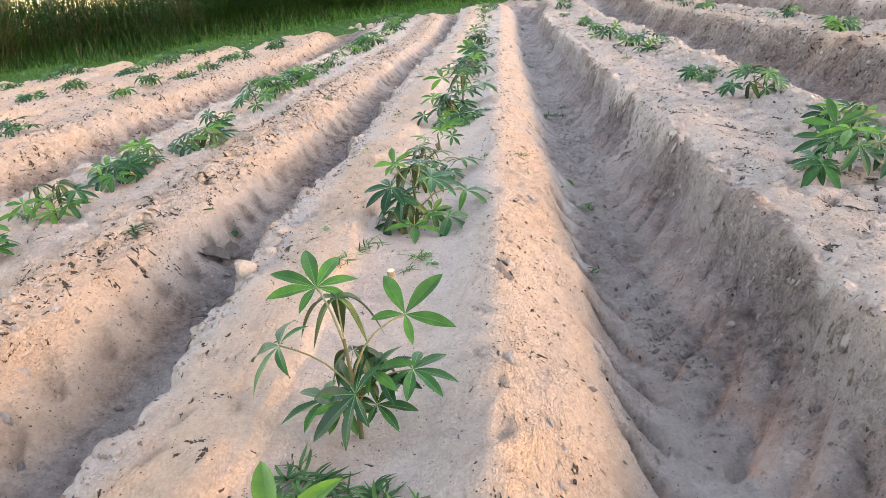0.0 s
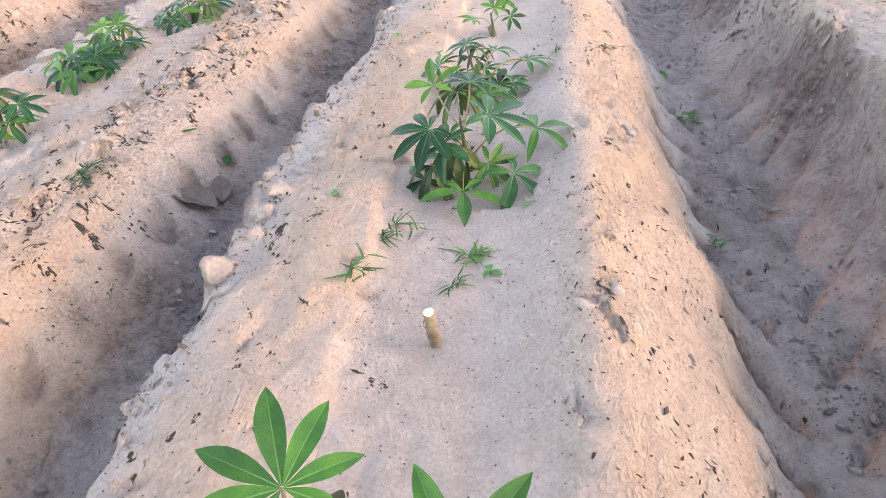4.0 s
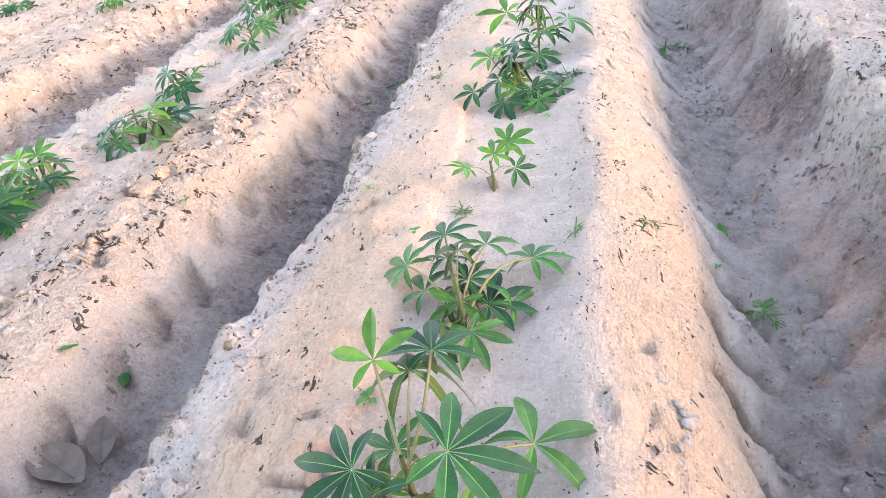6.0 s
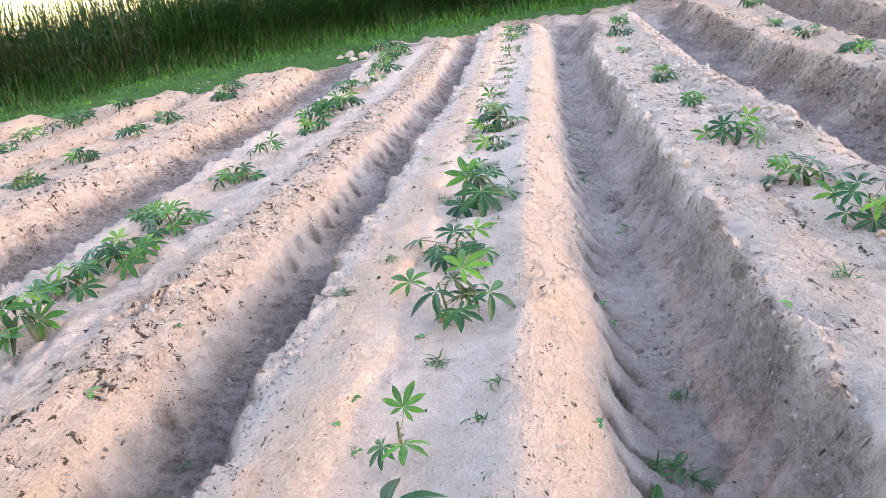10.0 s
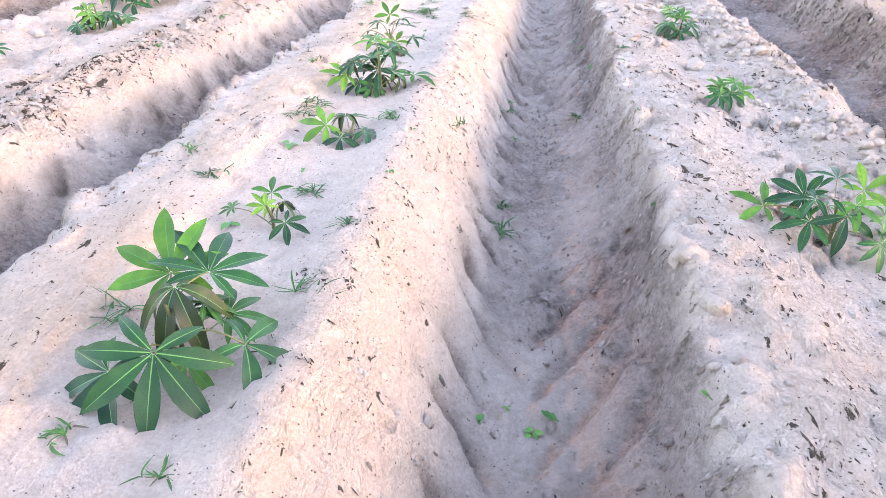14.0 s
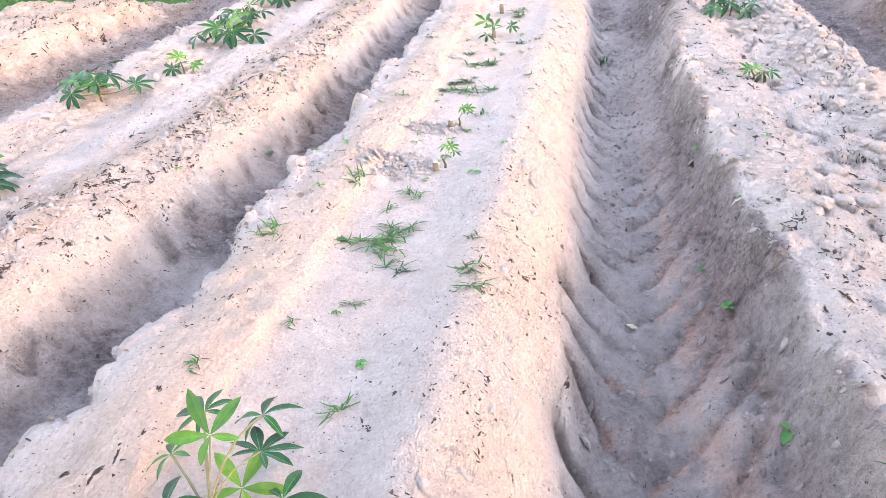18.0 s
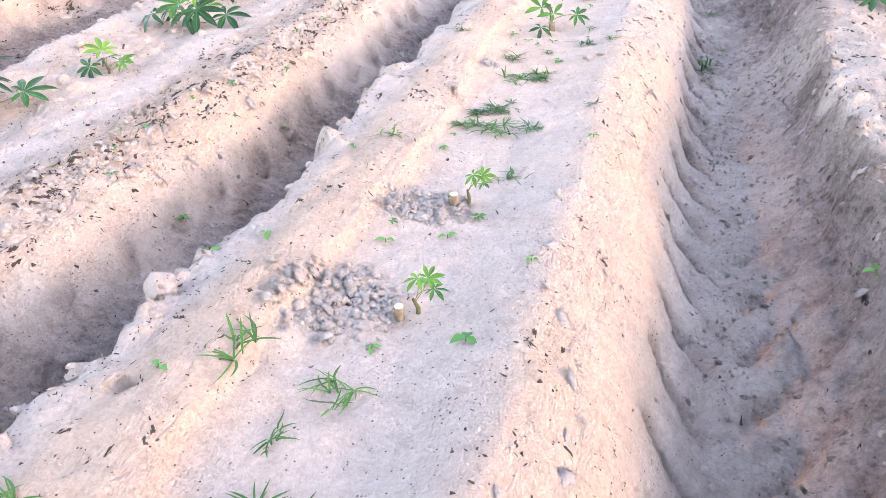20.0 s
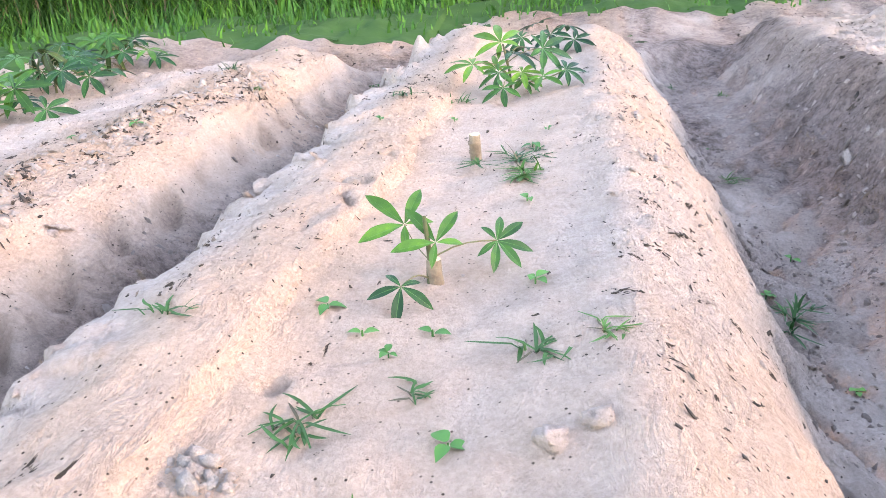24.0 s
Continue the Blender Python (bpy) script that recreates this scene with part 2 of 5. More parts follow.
def vnoise(x, y, seed=0):
    """Smooth lattice noise, -1 to 1."""
    xi, yi = np.floor(x), np.floor(y)
    fx, fy = x - xi, y - yi
    fx, fy = fx * fx * (3 - 2 * fx), fy * fy * (3 - 2 * fy)
    a, b = hash2(xi, yi, seed), hash2(xi + 1, yi, seed)
    c, d = hash2(xi, yi + 1, seed), hash2(xi + 1, yi + 1, seed)
    return 2 * ((a + (b - a) * fx) * (1 - fy) + (c + (d - c) * fx) * fy) - 1


def fbm(x, y, seed=0, octaves=4, gain=0.55):
    total, amp = 0, 1.0
    for o in range(octaves):
        total = total + amp * vnoise(x * 2.03 ** o, y * 2.03 ** o, seed + 17 * o)
        amp *= gain
    return total


def step(a, b, v):
    t = np.clip((v - a) / (b - a), 0, 1)
    return t * t * (3 - 2 * t)


def mesh_from(name, verts, faces, materials, index=None, smooth=True):
    me = bpy.data.meshes.new(name)
    me.from_pydata([tuple(v) for v in verts], [], faces)
    for m in materials:
        me.materials.append(m)
    if index is not None:
        me.polygons.foreach_set("material_index", np.asarray(index, dtype=np.int32))
    if smooth:
        me.polygons.foreach_set("use_smooth", np.ones(len(me.polygons), dtype=bool))
    me.update()
    return me


def piece(name, me, parent=None, m=None, label=""):
    ob = new(name, me)
    if parent:
        ob.parent = parent
    if m is not None:
        ob.matrix_basis = m
    if label:
        ob["label"] = label
    return ob


# ---- the ground: ridged field, headland and verge in one sheet ----
# rows of planted ridges: outer left edge, middle, right crest
RIDGES = [(-8.85, -8.45, -8.1), (-7.45, -7.1, -6.75), (-6.1, -5.72, -5.4), (-4.72, -4.35, -4.0), (-3.36, -3.0, -2.66),
          (-1.74, -1.38, -0.99), (-0.40, 0.0, 0.25), (0.86, 1.22, 1.52), (2.25, 2.65, 2.9), (3.6, 3.98, 4.26),
          (4.98, 5.36, 5.64), (6.36, 6.74, 7.02), (7.74, 8.12, 8.4)]
PRINTS = [(0.69, 4.95, 0.1), (0.60, 3.45, -0.1), (0.56, 2.72, 0.2), (0.72, 5.55, 0.3), (0.66, 8.55, 0.0), (0.60, 8.05, 0.1), (0.75, 10.1, -0.1)]


def field_end(x):
    return np.where(x < -0.6, 13.4 + 0.5 * (x + 1.0), 13.75 + 0.2 * (x + 1.0))


def swell(y):
    return np.interp(y, (-5, 7.5, 10.2, 11.2, 11.9, 13.4, 15.0, 17.0, 40.0), (0, 0, -0.03, 0.015, 0.04, 0.11, 0.15, 0.18, 0.2))


def edges(i, y):
    """Left edge and right crest of a ridge at y: both wander along the row."""
    xl, c, xr = RIDGES[i]
    if c == 0.0:
        return xl + np.interp(y, (0, 6, 8.5, 10), (-0.05, -0.055, -0.03, 0.0)), xr + np.interp(y, (9, 10.3, 11.3, 12, 13.2), (0, 0.035, 0.055, 0.07, 0.03))
    if c == -1.38:
        return xl, xr + np.interp(y, (0, 6, 9, 10.5, 12.5), (0.03, 0.03, 0.07, 0.11, 0.1))
    return xl, xr


def ridge_profile(x, y):
    """Height of the ridges and furrows, before the fine relief. Also how rough a place is."""
    wob = 0.022 * fbm(y * 1.7, x * 0 + 3.3, 5, 3) + 0.012 * fbm(y * 7.0, x * 0.3, 8, 2)
    rag = 0.036 * fbm(y * 5.5, x * 0.2, 21, 3) + 0.014 * fbm(y * 17, x * 3, 22, 2)
    floor = -0.25 + 0.07 * (step(-1.0, -0.9, x) * (1 - step(-0.35, -0.25, x)) + 0.8 * (x < -1.5))
    z = floor.copy()
    rough = np.zeros(x.shape)
    cut = np.zeros(x.shape)
    drift = 0.012 * fbm(y * 6, x * 6, 35, 2)
    for i, (xl, c, xr) in enumerate(RIDGES):
        xl, xr = edges(i, y)
        u = x + wob * (1 if i % 2 else -1)
        if c > 0.5:      # steep, crumbling wall with a ragged brow
            brow = xl + (np.interp(y, (11.2, 12.9), (0, 0.2)) if c == 1.22 else 0.1)
            left = 0.42 * step(xl - 0.22, brow - 0.02, u) + 0.58 * step(xl - 0.075, brow + 0.005, (u if c > 1.5 else x + 0.35 * (u - x)) + 0.6 * rag)
        else:
            left = step(xl - 0.055, xl + 0.035, u + rag)
        v = u - xr + drift
        saw = (y * 5.4 + v * 6.2 + 0.15 * i + 0.25 * vnoise(y * 0.7, x * 0 + i, 36)) % 1.0
        amount = np.clip(0.95 + 0.3 * fbm(y * 1.3, x * 0 + i, 31, 2), 0.65, 1.25)
        if c < 0:      # round scoops pressed into the foot of the wall, each with a sharp brow on its far side
            notch = v
            cell = np.floor(y * 5.4 + v * 6.2 + 0.15 * i + 0.25 * vnoise(y * 0.7, x * 0 + i, 36))
            own = hash2(cell, cell * 0 + i, 39)
            slot = (saw - 0.45 - 0.1 * own) / np.where(saw < 0.45, 0.25 + 0.08 * own, 0.18) + 0.25 * vnoise(x * 30, y * 30, 40)
            deep = np.clip(1 - slot ** 2 - ((v - 0.168 - 0.03 * own + 0.008 * vnoise(y * 28, x * 28, 42)) / (0.036 + 0.016 * own)) ** 2, 0, 1) ** 0.8
            scoop = (0.02 + 0.022 * own) * np.clip(amount + 0.15, 0.6, 1.15) * deep
            right = 1 + np.interp(notch, (-0.05, 0.0, 0.06, 0.095, 0.12, 0.16, 0.2, 0.25, 0.3, 0.36), (0, -0.012, -0.035, -0.085, -0.22, -0.45, -0.66, -0.85, -0.95, -1.0))
        else:          # slanted notches with a crisp upper end, running out on the floor
            start = step(0.152, 0.168, v) * (1 - step(0.19, 0.36, v))
            dent = np.exp(-((saw - 0.2 + 0.05 * vnoise(x * 35, y * 35, 44)) / np.where(saw < 0.2, 0.07, 0.2)) ** 2)
            notch = v + 0.018 * amount * dent * start
            head = step(0.148, 0.162, v) * (1 - step(0.178, 0.235, v))
            scoop = amount * dent * (0.034 * start + 0.026 * head)
            right = 1 + np.interp(notch, (-0.07, -0.02, 0.03, 0.08, 0.13, 0.165, 0.195, 0.225, 0.26, 0.31), (0, -0.012, -0.05, -0.15, -0.35, -0.55, -0.76, -0.89, -0.965, -1.0))
        top = 0.018 * np.exp(-((u - xr + 0.04) / 0.06) ** 2) + 0.012 * np.exp(-((u - xl - 0.12) / 0.08) ** 2)
        top = top - 0.014 * np.exp(-((u - c) / 0.13) ** 4)
        inside = (u > xl - 0.3) & (u < xr + 0.38)
        zi = floor + np.minimum(left, right) * (0.005 + top - floor)
        z = np.where(inside & (zi > z), zi, z)
        rough = np.maximum(rough, np.exp(-((u - xl + 0.02) / 0.06) ** 2))
        # wheel lug marks on the flank and across the floor of each furrow
        cut = cut + scoop
        a2 = step(0.31, 0.36, v) * (1 - step(0.53, 0.58, v))
        saw2 = (y * 5.4 - v * 7.0 + 0.4 + 0.2 * vnoise(y * 0.7, x * 0 + i, 38)) % 1.0
        dent2 = step(0.0, 0.16, saw2) * (1 - step(0.24, 0.6, saw2))
        cut = cut + (0.020 if c >= 0 else 0.012) * a2 * dent2 * np.clip(0.6 + 0.6 * fbm(y * 0.9, x * 0 + 7 + i, 37, 2), 0.1, 1)
    return z - cut, rough, cut


def track_damp_shade(x, y):
    """Damp soil pressed up by the tractor wheels, with furrow shade painted in: ragged patches along each wheel track.
    """
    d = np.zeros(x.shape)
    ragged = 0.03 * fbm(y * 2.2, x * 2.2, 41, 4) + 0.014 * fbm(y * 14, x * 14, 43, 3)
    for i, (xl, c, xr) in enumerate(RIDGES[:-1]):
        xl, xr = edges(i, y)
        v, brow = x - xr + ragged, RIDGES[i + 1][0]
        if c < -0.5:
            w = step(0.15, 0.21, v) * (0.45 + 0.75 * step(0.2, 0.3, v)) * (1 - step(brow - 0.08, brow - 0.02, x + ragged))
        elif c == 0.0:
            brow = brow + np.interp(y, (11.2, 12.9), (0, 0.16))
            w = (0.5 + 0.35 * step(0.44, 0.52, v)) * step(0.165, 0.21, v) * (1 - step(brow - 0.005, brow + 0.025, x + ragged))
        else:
            # walls turned from the sun: their shade goes into this mask too
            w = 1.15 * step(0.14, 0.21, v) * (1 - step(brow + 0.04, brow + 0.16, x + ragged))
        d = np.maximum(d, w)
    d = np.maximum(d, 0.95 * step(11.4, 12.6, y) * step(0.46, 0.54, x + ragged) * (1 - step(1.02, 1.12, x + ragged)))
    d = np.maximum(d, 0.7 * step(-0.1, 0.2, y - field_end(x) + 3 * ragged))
    fresh = step(0.008, 0.03, ridge_profile(x, y)[2]) * np.where(x < 0, 0.3, 0.55)      # moist soil laid bare by the wheel lugs, plus painted shade in their notches
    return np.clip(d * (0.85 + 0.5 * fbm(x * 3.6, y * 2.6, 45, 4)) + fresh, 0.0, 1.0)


def peachy(x, y):
    """Warm, dry sand on crests and shoulders; the hollows and the trodden middle are a greyer sand."""
    d = np.zeros(x.shape)
    for i, (xl, c, xr) in enumerate(RIDGES):
        xl, xr = edges(i, y)
        if c == 0.0:
            w = np.exp(-((x - xr - 0.07) / 0.11) ** 4) + 0.9 * np.exp(-((x - xl - 0.19) / 0.1) ** 4) + (0.25 + np.interp(y, (9.5, 11), (0, 0.3))) * np.exp(-((x - c) / 0.3) ** 4)
        elif c == -1.38:
            w = np.exp(-((x - xr - 0.05) / 0.24) ** 6) + 0.45 * np.exp(-((x - c + 0.05) / 0.25) ** 6)
        elif c == 1.22:
            w = 0.3 * np.exp(-((x - c) / 0.4) ** 6) * step(xl - 0.01, xl + 0.08, x)
        else:
            w = (1.0 if c < 0 else 0.7) * np.exp(-((x - c - 0.1) / 0.62) ** 8)
        d = np.maximum(d, w)
    return np.clip(d + 0.35 * fbm(x * 2.6, y * 1.8, 47, 3) * (0.3 + d), 0, 1) * np.interp(y, (0, 4, 7, 9, 13), (1.1, 1.0, 0.62, 0.75, 0.8))


def crusted(x, y):
    """Where the surface has dried into a cracked, pocked crust; the trodden middle stays smooth sand."""
    d = np.zeros(x.shape)
    for i, (xl, c, xr) in enumerate(RIDGES):
        xl, xr = edges(i, y)
        if c == 0.0:
            w = 0.36 * np.exp(-((x - xr - 0.02) / 0.11) ** 4) + 0.42 * np.exp(-((x - xl - 0.15) / 0.1) ** 4)
        elif c == -1.38:
            w = np.exp(-((x - xr + 0.03) / 0.16) ** 6) + 0.45 * np.exp(-((x - c) / 0.2) ** 6)
        elif c == 1.22:
            w = 0.66 * step(xl + 0.02, xl + 0.1, x) * (1 - step(xr + 0.05, xr + 0.2, x))
        else:
            w = np.exp(-((x - c - 0.1) / 0.62) ** 8)
        d = np.maximum(d, w)
    return np.clip(d + 0.14, 0, 1)


def ground_z(x, y):
    x, y = np.asarray(x, float), np.asarray(y, float)
    z, rough, _ = ridge_profile(x, y)
    high = step(-0.2, -0.03, z)
    far = np.clip(1 - (np.abs(x) - 3) / 6, 0.25, 1)
    z = z + far * ((0.0085 - 0.005 * np.exp(-(x / 0.2) ** 4)) * fbm(x * 4.5, y * 4.5, 51, 3) + 0.0045 * fbm(x * 19, y * 19, 53, 3))
    z = z + far * rough * (0.028 * fbm(x * 11, y * 11, 57, 3) + 0.020 * fbm(x * 24, y * 38, 59, 2))
    side = step(0.9, 1.5, np.abs(x - 0.1)) * np.clip(1 - (np.abs(x) - 5) / 6, 0, 1)
    z = z + side * high * (0.012 * fbm(x * 8, y * 8, 55, 2) + np.where(x > 1, 0.022, 0.014) * np.abs(fbm(x * 16, y * 14, 56, 3)) * step(-0.4, 0.3, vnoise(x * 3, y * 2.2, 58)))
    # little pits and undercut crusts on tops and flanks
    crust = vnoise(x * 9, y * 7, 67) + 0.5 * vnoise(x * 23, y * 19, 68)
    z = z + 0.007 * high * far * step(0.6, 0.7, crust) * (1 - 0.8 * np.exp(-(x / 0.2) ** 4))
    # dried crust on ridge tops: short cracks, with one lip lifted
    for i, (xl, c, xr) in enumerate(RIDGES[3:11]):
        if c == 0.0:
            where = np.exp(-((x - 0.23) / 0.07) ** 4) * 0.45 + np.exp(-((x + 0.18) / 0.05) ** 4) * 0.8 + np.exp(-((x + 0.33) / 0.05) ** 4) * 0.5
        elif c < 0:
            where = np.exp(-((x - xr + 0.0) / 0.12) ** 4) + 0.6 * np.exp(-((x - c) / 0.25) ** 4)
        else:
            where = np.exp(-((x - c - 0.1) / 0.3) ** 4)
        n1 = vnoise(x * 11 + y * 4.5, y * 6, 63 + i) + 0.4 * vnoise(x * 21, y * 16, 64) + 0.15 * vnoise(x * 50, y * 43, 66)
        some = step(0.1, 0.45, fbm(x * 3.1, y * 2.3, 65, 2) + 0.25 * (c > 0.5) + 0.12 * (c < -0.5)) * np.clip(where * (1.35 if c > 0.5 else 1), 0, 1.3)
        some = some * step(-0.1, 0.3, vnoise(x * 23 + 5, y * 19, 69))
        z = z + high * some * (0.011 * step(-0.05, 0.12, n1) * np.exp(-np.maximum(n1, 0) * 2.2) - 0.026 * (1 - step(0.05, 0.17, np.abs(n1 + 0.14))))
    # crumbs on the furrow floors
    z = z + (1 - high) * (0.009 * np.abs(fbm(x * 13, y * 13, 71, 3)) + 0.007 * fbm(x * 33, y * 33, 73, 2))
    # the inner edge of the left shoulder on the middle ridge
    z = z + 0.018 * (1 - step(-0.165, -0.14, x + 0.03 * fbm(y * 4, x * 2, 87, 3))) * step(-0.34, -0.22, x) * (np.abs(x) < 0.5)
    for px, py, r, deep in ((0.64, 6.79, 0.03, 0.014), (0.62, 9.2, 0.03, 0.012), (-0.115, 11.16, 0.014, 0.02), (-0.22, 11.78, 0.016, 0.02), (-0.3, 9.42, 0.018, 0.02), (0.36, 4.22, 0.015, 0.02), (0.32, 5.44, 0.014, 0.02), (0.35, 6.2, 0.016, 0.02)):
        z = z - deep * (1 - step(0.6, 1.15, np.hypot(x - px, y - py) / r * (1 + 0.25 * vnoise(x * 40, y * 40, 75))))
    for px, py, turn in PRINTS:
        c, s = math.cos(turn), math.sin(turn)
        dx, dy = (x - px) * c + (y - py) * s, -(x - px) * s + (y - py) * c
        d = np.sqrt((dx / (0.048 + 0.012 * np.clip(dy / 0.14, -1, 1))) ** 2 + (dy / 0.14) ** 2)
        tread = 0.004 * np.sin(d * 17) * (d < 1)
        z = z - 0.011 * (1 - step(0.85, 1.1, d)) + 0.006 * np.exp(-((d - 1.15) / 0.12) ** 2) + tread
    # the ridges run out at the headland
    end = field_end(x) + 0.18 * fbm(x * 2.3, y * 0, 77, 2)
    out = step(-0.12, 0.22, y - end)
    flat = -0.13 + 0.03 * fbm(x * 2, y * 2, 81, 3) + 0.012 * fbm(x * 11, y * 11, 83, 2) + 0.13 * step(0.4, 1.6, y - end)
    z = z * (1 - out) + flat * out
    return z + swell(y)


def stretch(start, stop, first, grow):
    vals, d = [start], first
    while abs(vals[-1]) < abs(stop):
        vals.append(vals[-1] + math.copysign(d, stop))
        d *= grow
    return vals[1:]


def build_ground():
    xs = np.concatenate([sorted(stretch(-6.6, -150, 0.2, 1.35)), np.arange(-6.6, -3.6, 0.05), np.arange(-3.6, -1.7, 0.022),
                         np.arange(-1.7, -1.2, 0.0115), np.arange(-1.2, 1.5, 0.0102), np.arange(1.5, 3.2, 0.016), np.arange(3.2, 6.01, 0.05), stretch(6.05, 150, 0.2, 1.35)])
    ys = np.concatenate([sorted(stretch(0.4, -60, 0.1, 1.3)), np.arange(0.4, 14.1, 0.0123), np.arange(14.1, 17, 0.05), stretch(17.05, 220, 0.2, 1.3)])
    X, Y = np.meshgrid(xs, ys)
    Z = ground_z(X, Y)
    nx, ny = len(xs), len(ys)
    me = bpy.data.meshes.new("ground")
    me.vertices.add(nx * ny)
    me.vertices.foreach_set("co", np.stack([X, Y, Z], -1).astype(np.float32).ravel())
    i = (np.arange(ny - 1)[:, None] * nx + np.arange(nx - 1)[None, :]).ravel()
    quads = np.stack([i, i + 1, i + nx + 1, i + nx], -1).astype(np.int32)
    n = len(quads)
    me.loops.add(n * 4)
    me.loops.foreach_set("vertex_index", quads.ravel())
    me.polygons.add(n)
    me.polygons.foreach_set("loop_start", np.arange(0, n * 4, 4, dtype=np.int32))
    me.attributes.new("damp_shade", "FLOAT", "POINT").data.foreach_set("value", track_damp_shade(X, Y).astype(np.float32).ravel())
    me.attributes.new("peach", "FLOAT", "POINT").data.foreach_set("value", peachy(X, Y).astype(np.float32).ravel())
    me.attributes.new("crust", "FLOAT", "POINT").data.foreach_set("value", crusted(X, Y).astype(np.float32).ravel())
    me.materials.append(SOIL)
    me.materials.append(TURF)
    cx, cy = X[:-1, :-1].ravel(), Y[:-1, :-1].ravel()
    grassy = (cy - field_end(cx) + 0.25 * fbm(cx * 1.5, cy * 1.5, 91, 3)) > np.where(cx < -2, 0.35, 1.0)
    grassy |= (cx < -7.6) | (cy > 18)
    me.polygons.foreach_set("material_index", grassy.astype(np.int32))
    me.polygons.foreach_set("use_smooth", np.ones(n, dtype=bool))
    me.update(calc_edges=True)
    me.validate()
    return tagged(new("ground", me), "pale sandy field ploughed into ridges with furrows", "ground", kind="structure")


ground = build_ground()


def gz(x, y):
    return float(ground_z(np.array([x]), np.array([y]))[0])


# ---- cassava ----
def leaf_mesh(name, lobes, droop, fold, materials, seed, spread=132, width=0.136):
    """Palmate leaf of unit lobe length: the hub at the origin, the middle lobe along +y, the stalk from -y."""
    rng = random.Random(seed)
    verts, faces, index = [], [], []
    for k in range(lobes):
        f = (k / (lobes - 1)) * 2 - 1
        ang = radians(f * spread + rng.uniform(-5, 5))
        length = (1 - 0.42 * abs(f) ** 2.2) * rng.uniform(0.92, 1.06)
        bend = droop * rng.uniform(0.7, 1.4)
        twist = rng.uniform(-0.25, 0.25)
        d, side = Vector((math.sin(ang), math.cos(ang), 0)), Vector((math.cos(ang), -math.sin(ang), 0))
        base = len(verts)
        for s in range(10):
            t = s / 9
            w = width * length * (4.55 * t ** 1.2 * (1 - t) ** 1.0 + 0.07 * (1 - t))
            wave = 0.05 * math.sin(t * 14 + k * 2.1 + seed)
            r = 0.02 + t * length
            z = 0.10 * t - bend * t * t
            mid = d * r + Vector((0, 0, z))
            up = Vector((0, 0, 1)) * math.cos(twist) + side * math.sin(twist)
            rib = 0.007 * (1.15 - t)
            for off in (-w, -min(rib, w * 0.5), min(rib, w * 0.5), w):
                lift = (fold + wave) * abs(off) + twist * off * t
                verts.append(mid + side * off + up * lift)
        for s in range(9):
            for c in range(3):
                a = base + s * 4 + c
                faces.append((a, a + 1, a + 5, a + 4))
                index.append(1 if c == 1 else 0)
    return mesh_from(name, verts, faces, materials, index)


LEAVES = [leaf_mesh("leaf", n, dr, fo, (LEAF, RIB), 100 + k) for k, (n, dr, fo) in enumerate(
    ((7, 0.22, 0.35), (7, 0.32, 0.25), (6, 0.2, 0.4), (5, 0.28, 0.3), (7, 0.15, 0.3), (5, 0.4, 0.35)))]
FRESH = [leaf_mesh("leaf", n, dr, fo, (YOUNG, RIB), 120 + k) for k, (n, dr, fo) in enumerate(((7, 0.18, 0.4), (6, 0.25, 0.3), (5, 0.15, 0.5)))]
LIMP = [leaf_mesh("leaf", n, dr, fo, (WILT, RIB), 130 + k, 120, 0.15) for k, (n, dr, fo) in enumerate(((6, 1.0, 0.5), (5, 1.3, 0.6)))]


def tube_mesh(name, points, radii, materials, sides=6, cap=False):
    verts, faces, index = [], [], []
    pts = [Vector(p) for p in points]
    for i, p in enumerate(pts):
        t = (pts[min(i + 1, len(pts) - 1)] - pts[max(i - 1, 0)]).normalized()
        a = t.orthogonal().normalized()
        b = t.cross(a)
        for k in range(sides):
            ang = 2 * math.pi * k / sides
            verts.append(p + (a * math.cos(ang) + b * math.sin(ang)) * radii[i])
    for i in range(len(pts) - 1):
        for k in range(sides):
            n = (k + 1) % sides
            faces.append((i * sides + k, i * sides + n, (i + 1) * sides + n, (i + 1) * sides + k))
            index.append(0)
    if cap:
        faces.append(tuple((len(pts) - 1) * sides + k for k in range(sides)))
        index.append(len(materials) - 1)
    return mesh_from(name, verts, faces, materials, index)


def arc(a, b, sag, n=6):
    a, b = Vector(a), Vector(b)
    return [a.lerp(b, t) + Vector((0, 0, sag * math.sin(math.pi * t))) for t in (i / (n - 1) for i in range(n))]


# a stalk of unit length along +y, shared by all leaves
STALKS = [tube_mesh("leaf_stalk", arc((0, 0, 0), (0, 1, 0), s, 6), [0.016, 0.014, 0.013, 0.012, 0.012, 0.013], (STALK,), 5) for s in (0.1, 0.2, -0.08)]
CUTTINGS = [tube_mesh("cutting", [(0, 0, -0.04), (0.002, 0, 0.012), (0.004, 0.003, 0.032)], [0.0105, 0.011, 0.0098], (BARK, PITH), 10, True) for _ in range(1)]


def aim(a, b):
    """Pose that lays a unit +y piece from a to b, scaled to the distance."""
    a, b = Vector(a), Vector(b)
    d = b - a
    q = d.to_track_quat("Y", "Z")
    return Matrix.Translation(a) @ q.to_matrix().to_4x4() @ Matrix.Diagonal((d.length,) * 3 + (1,))


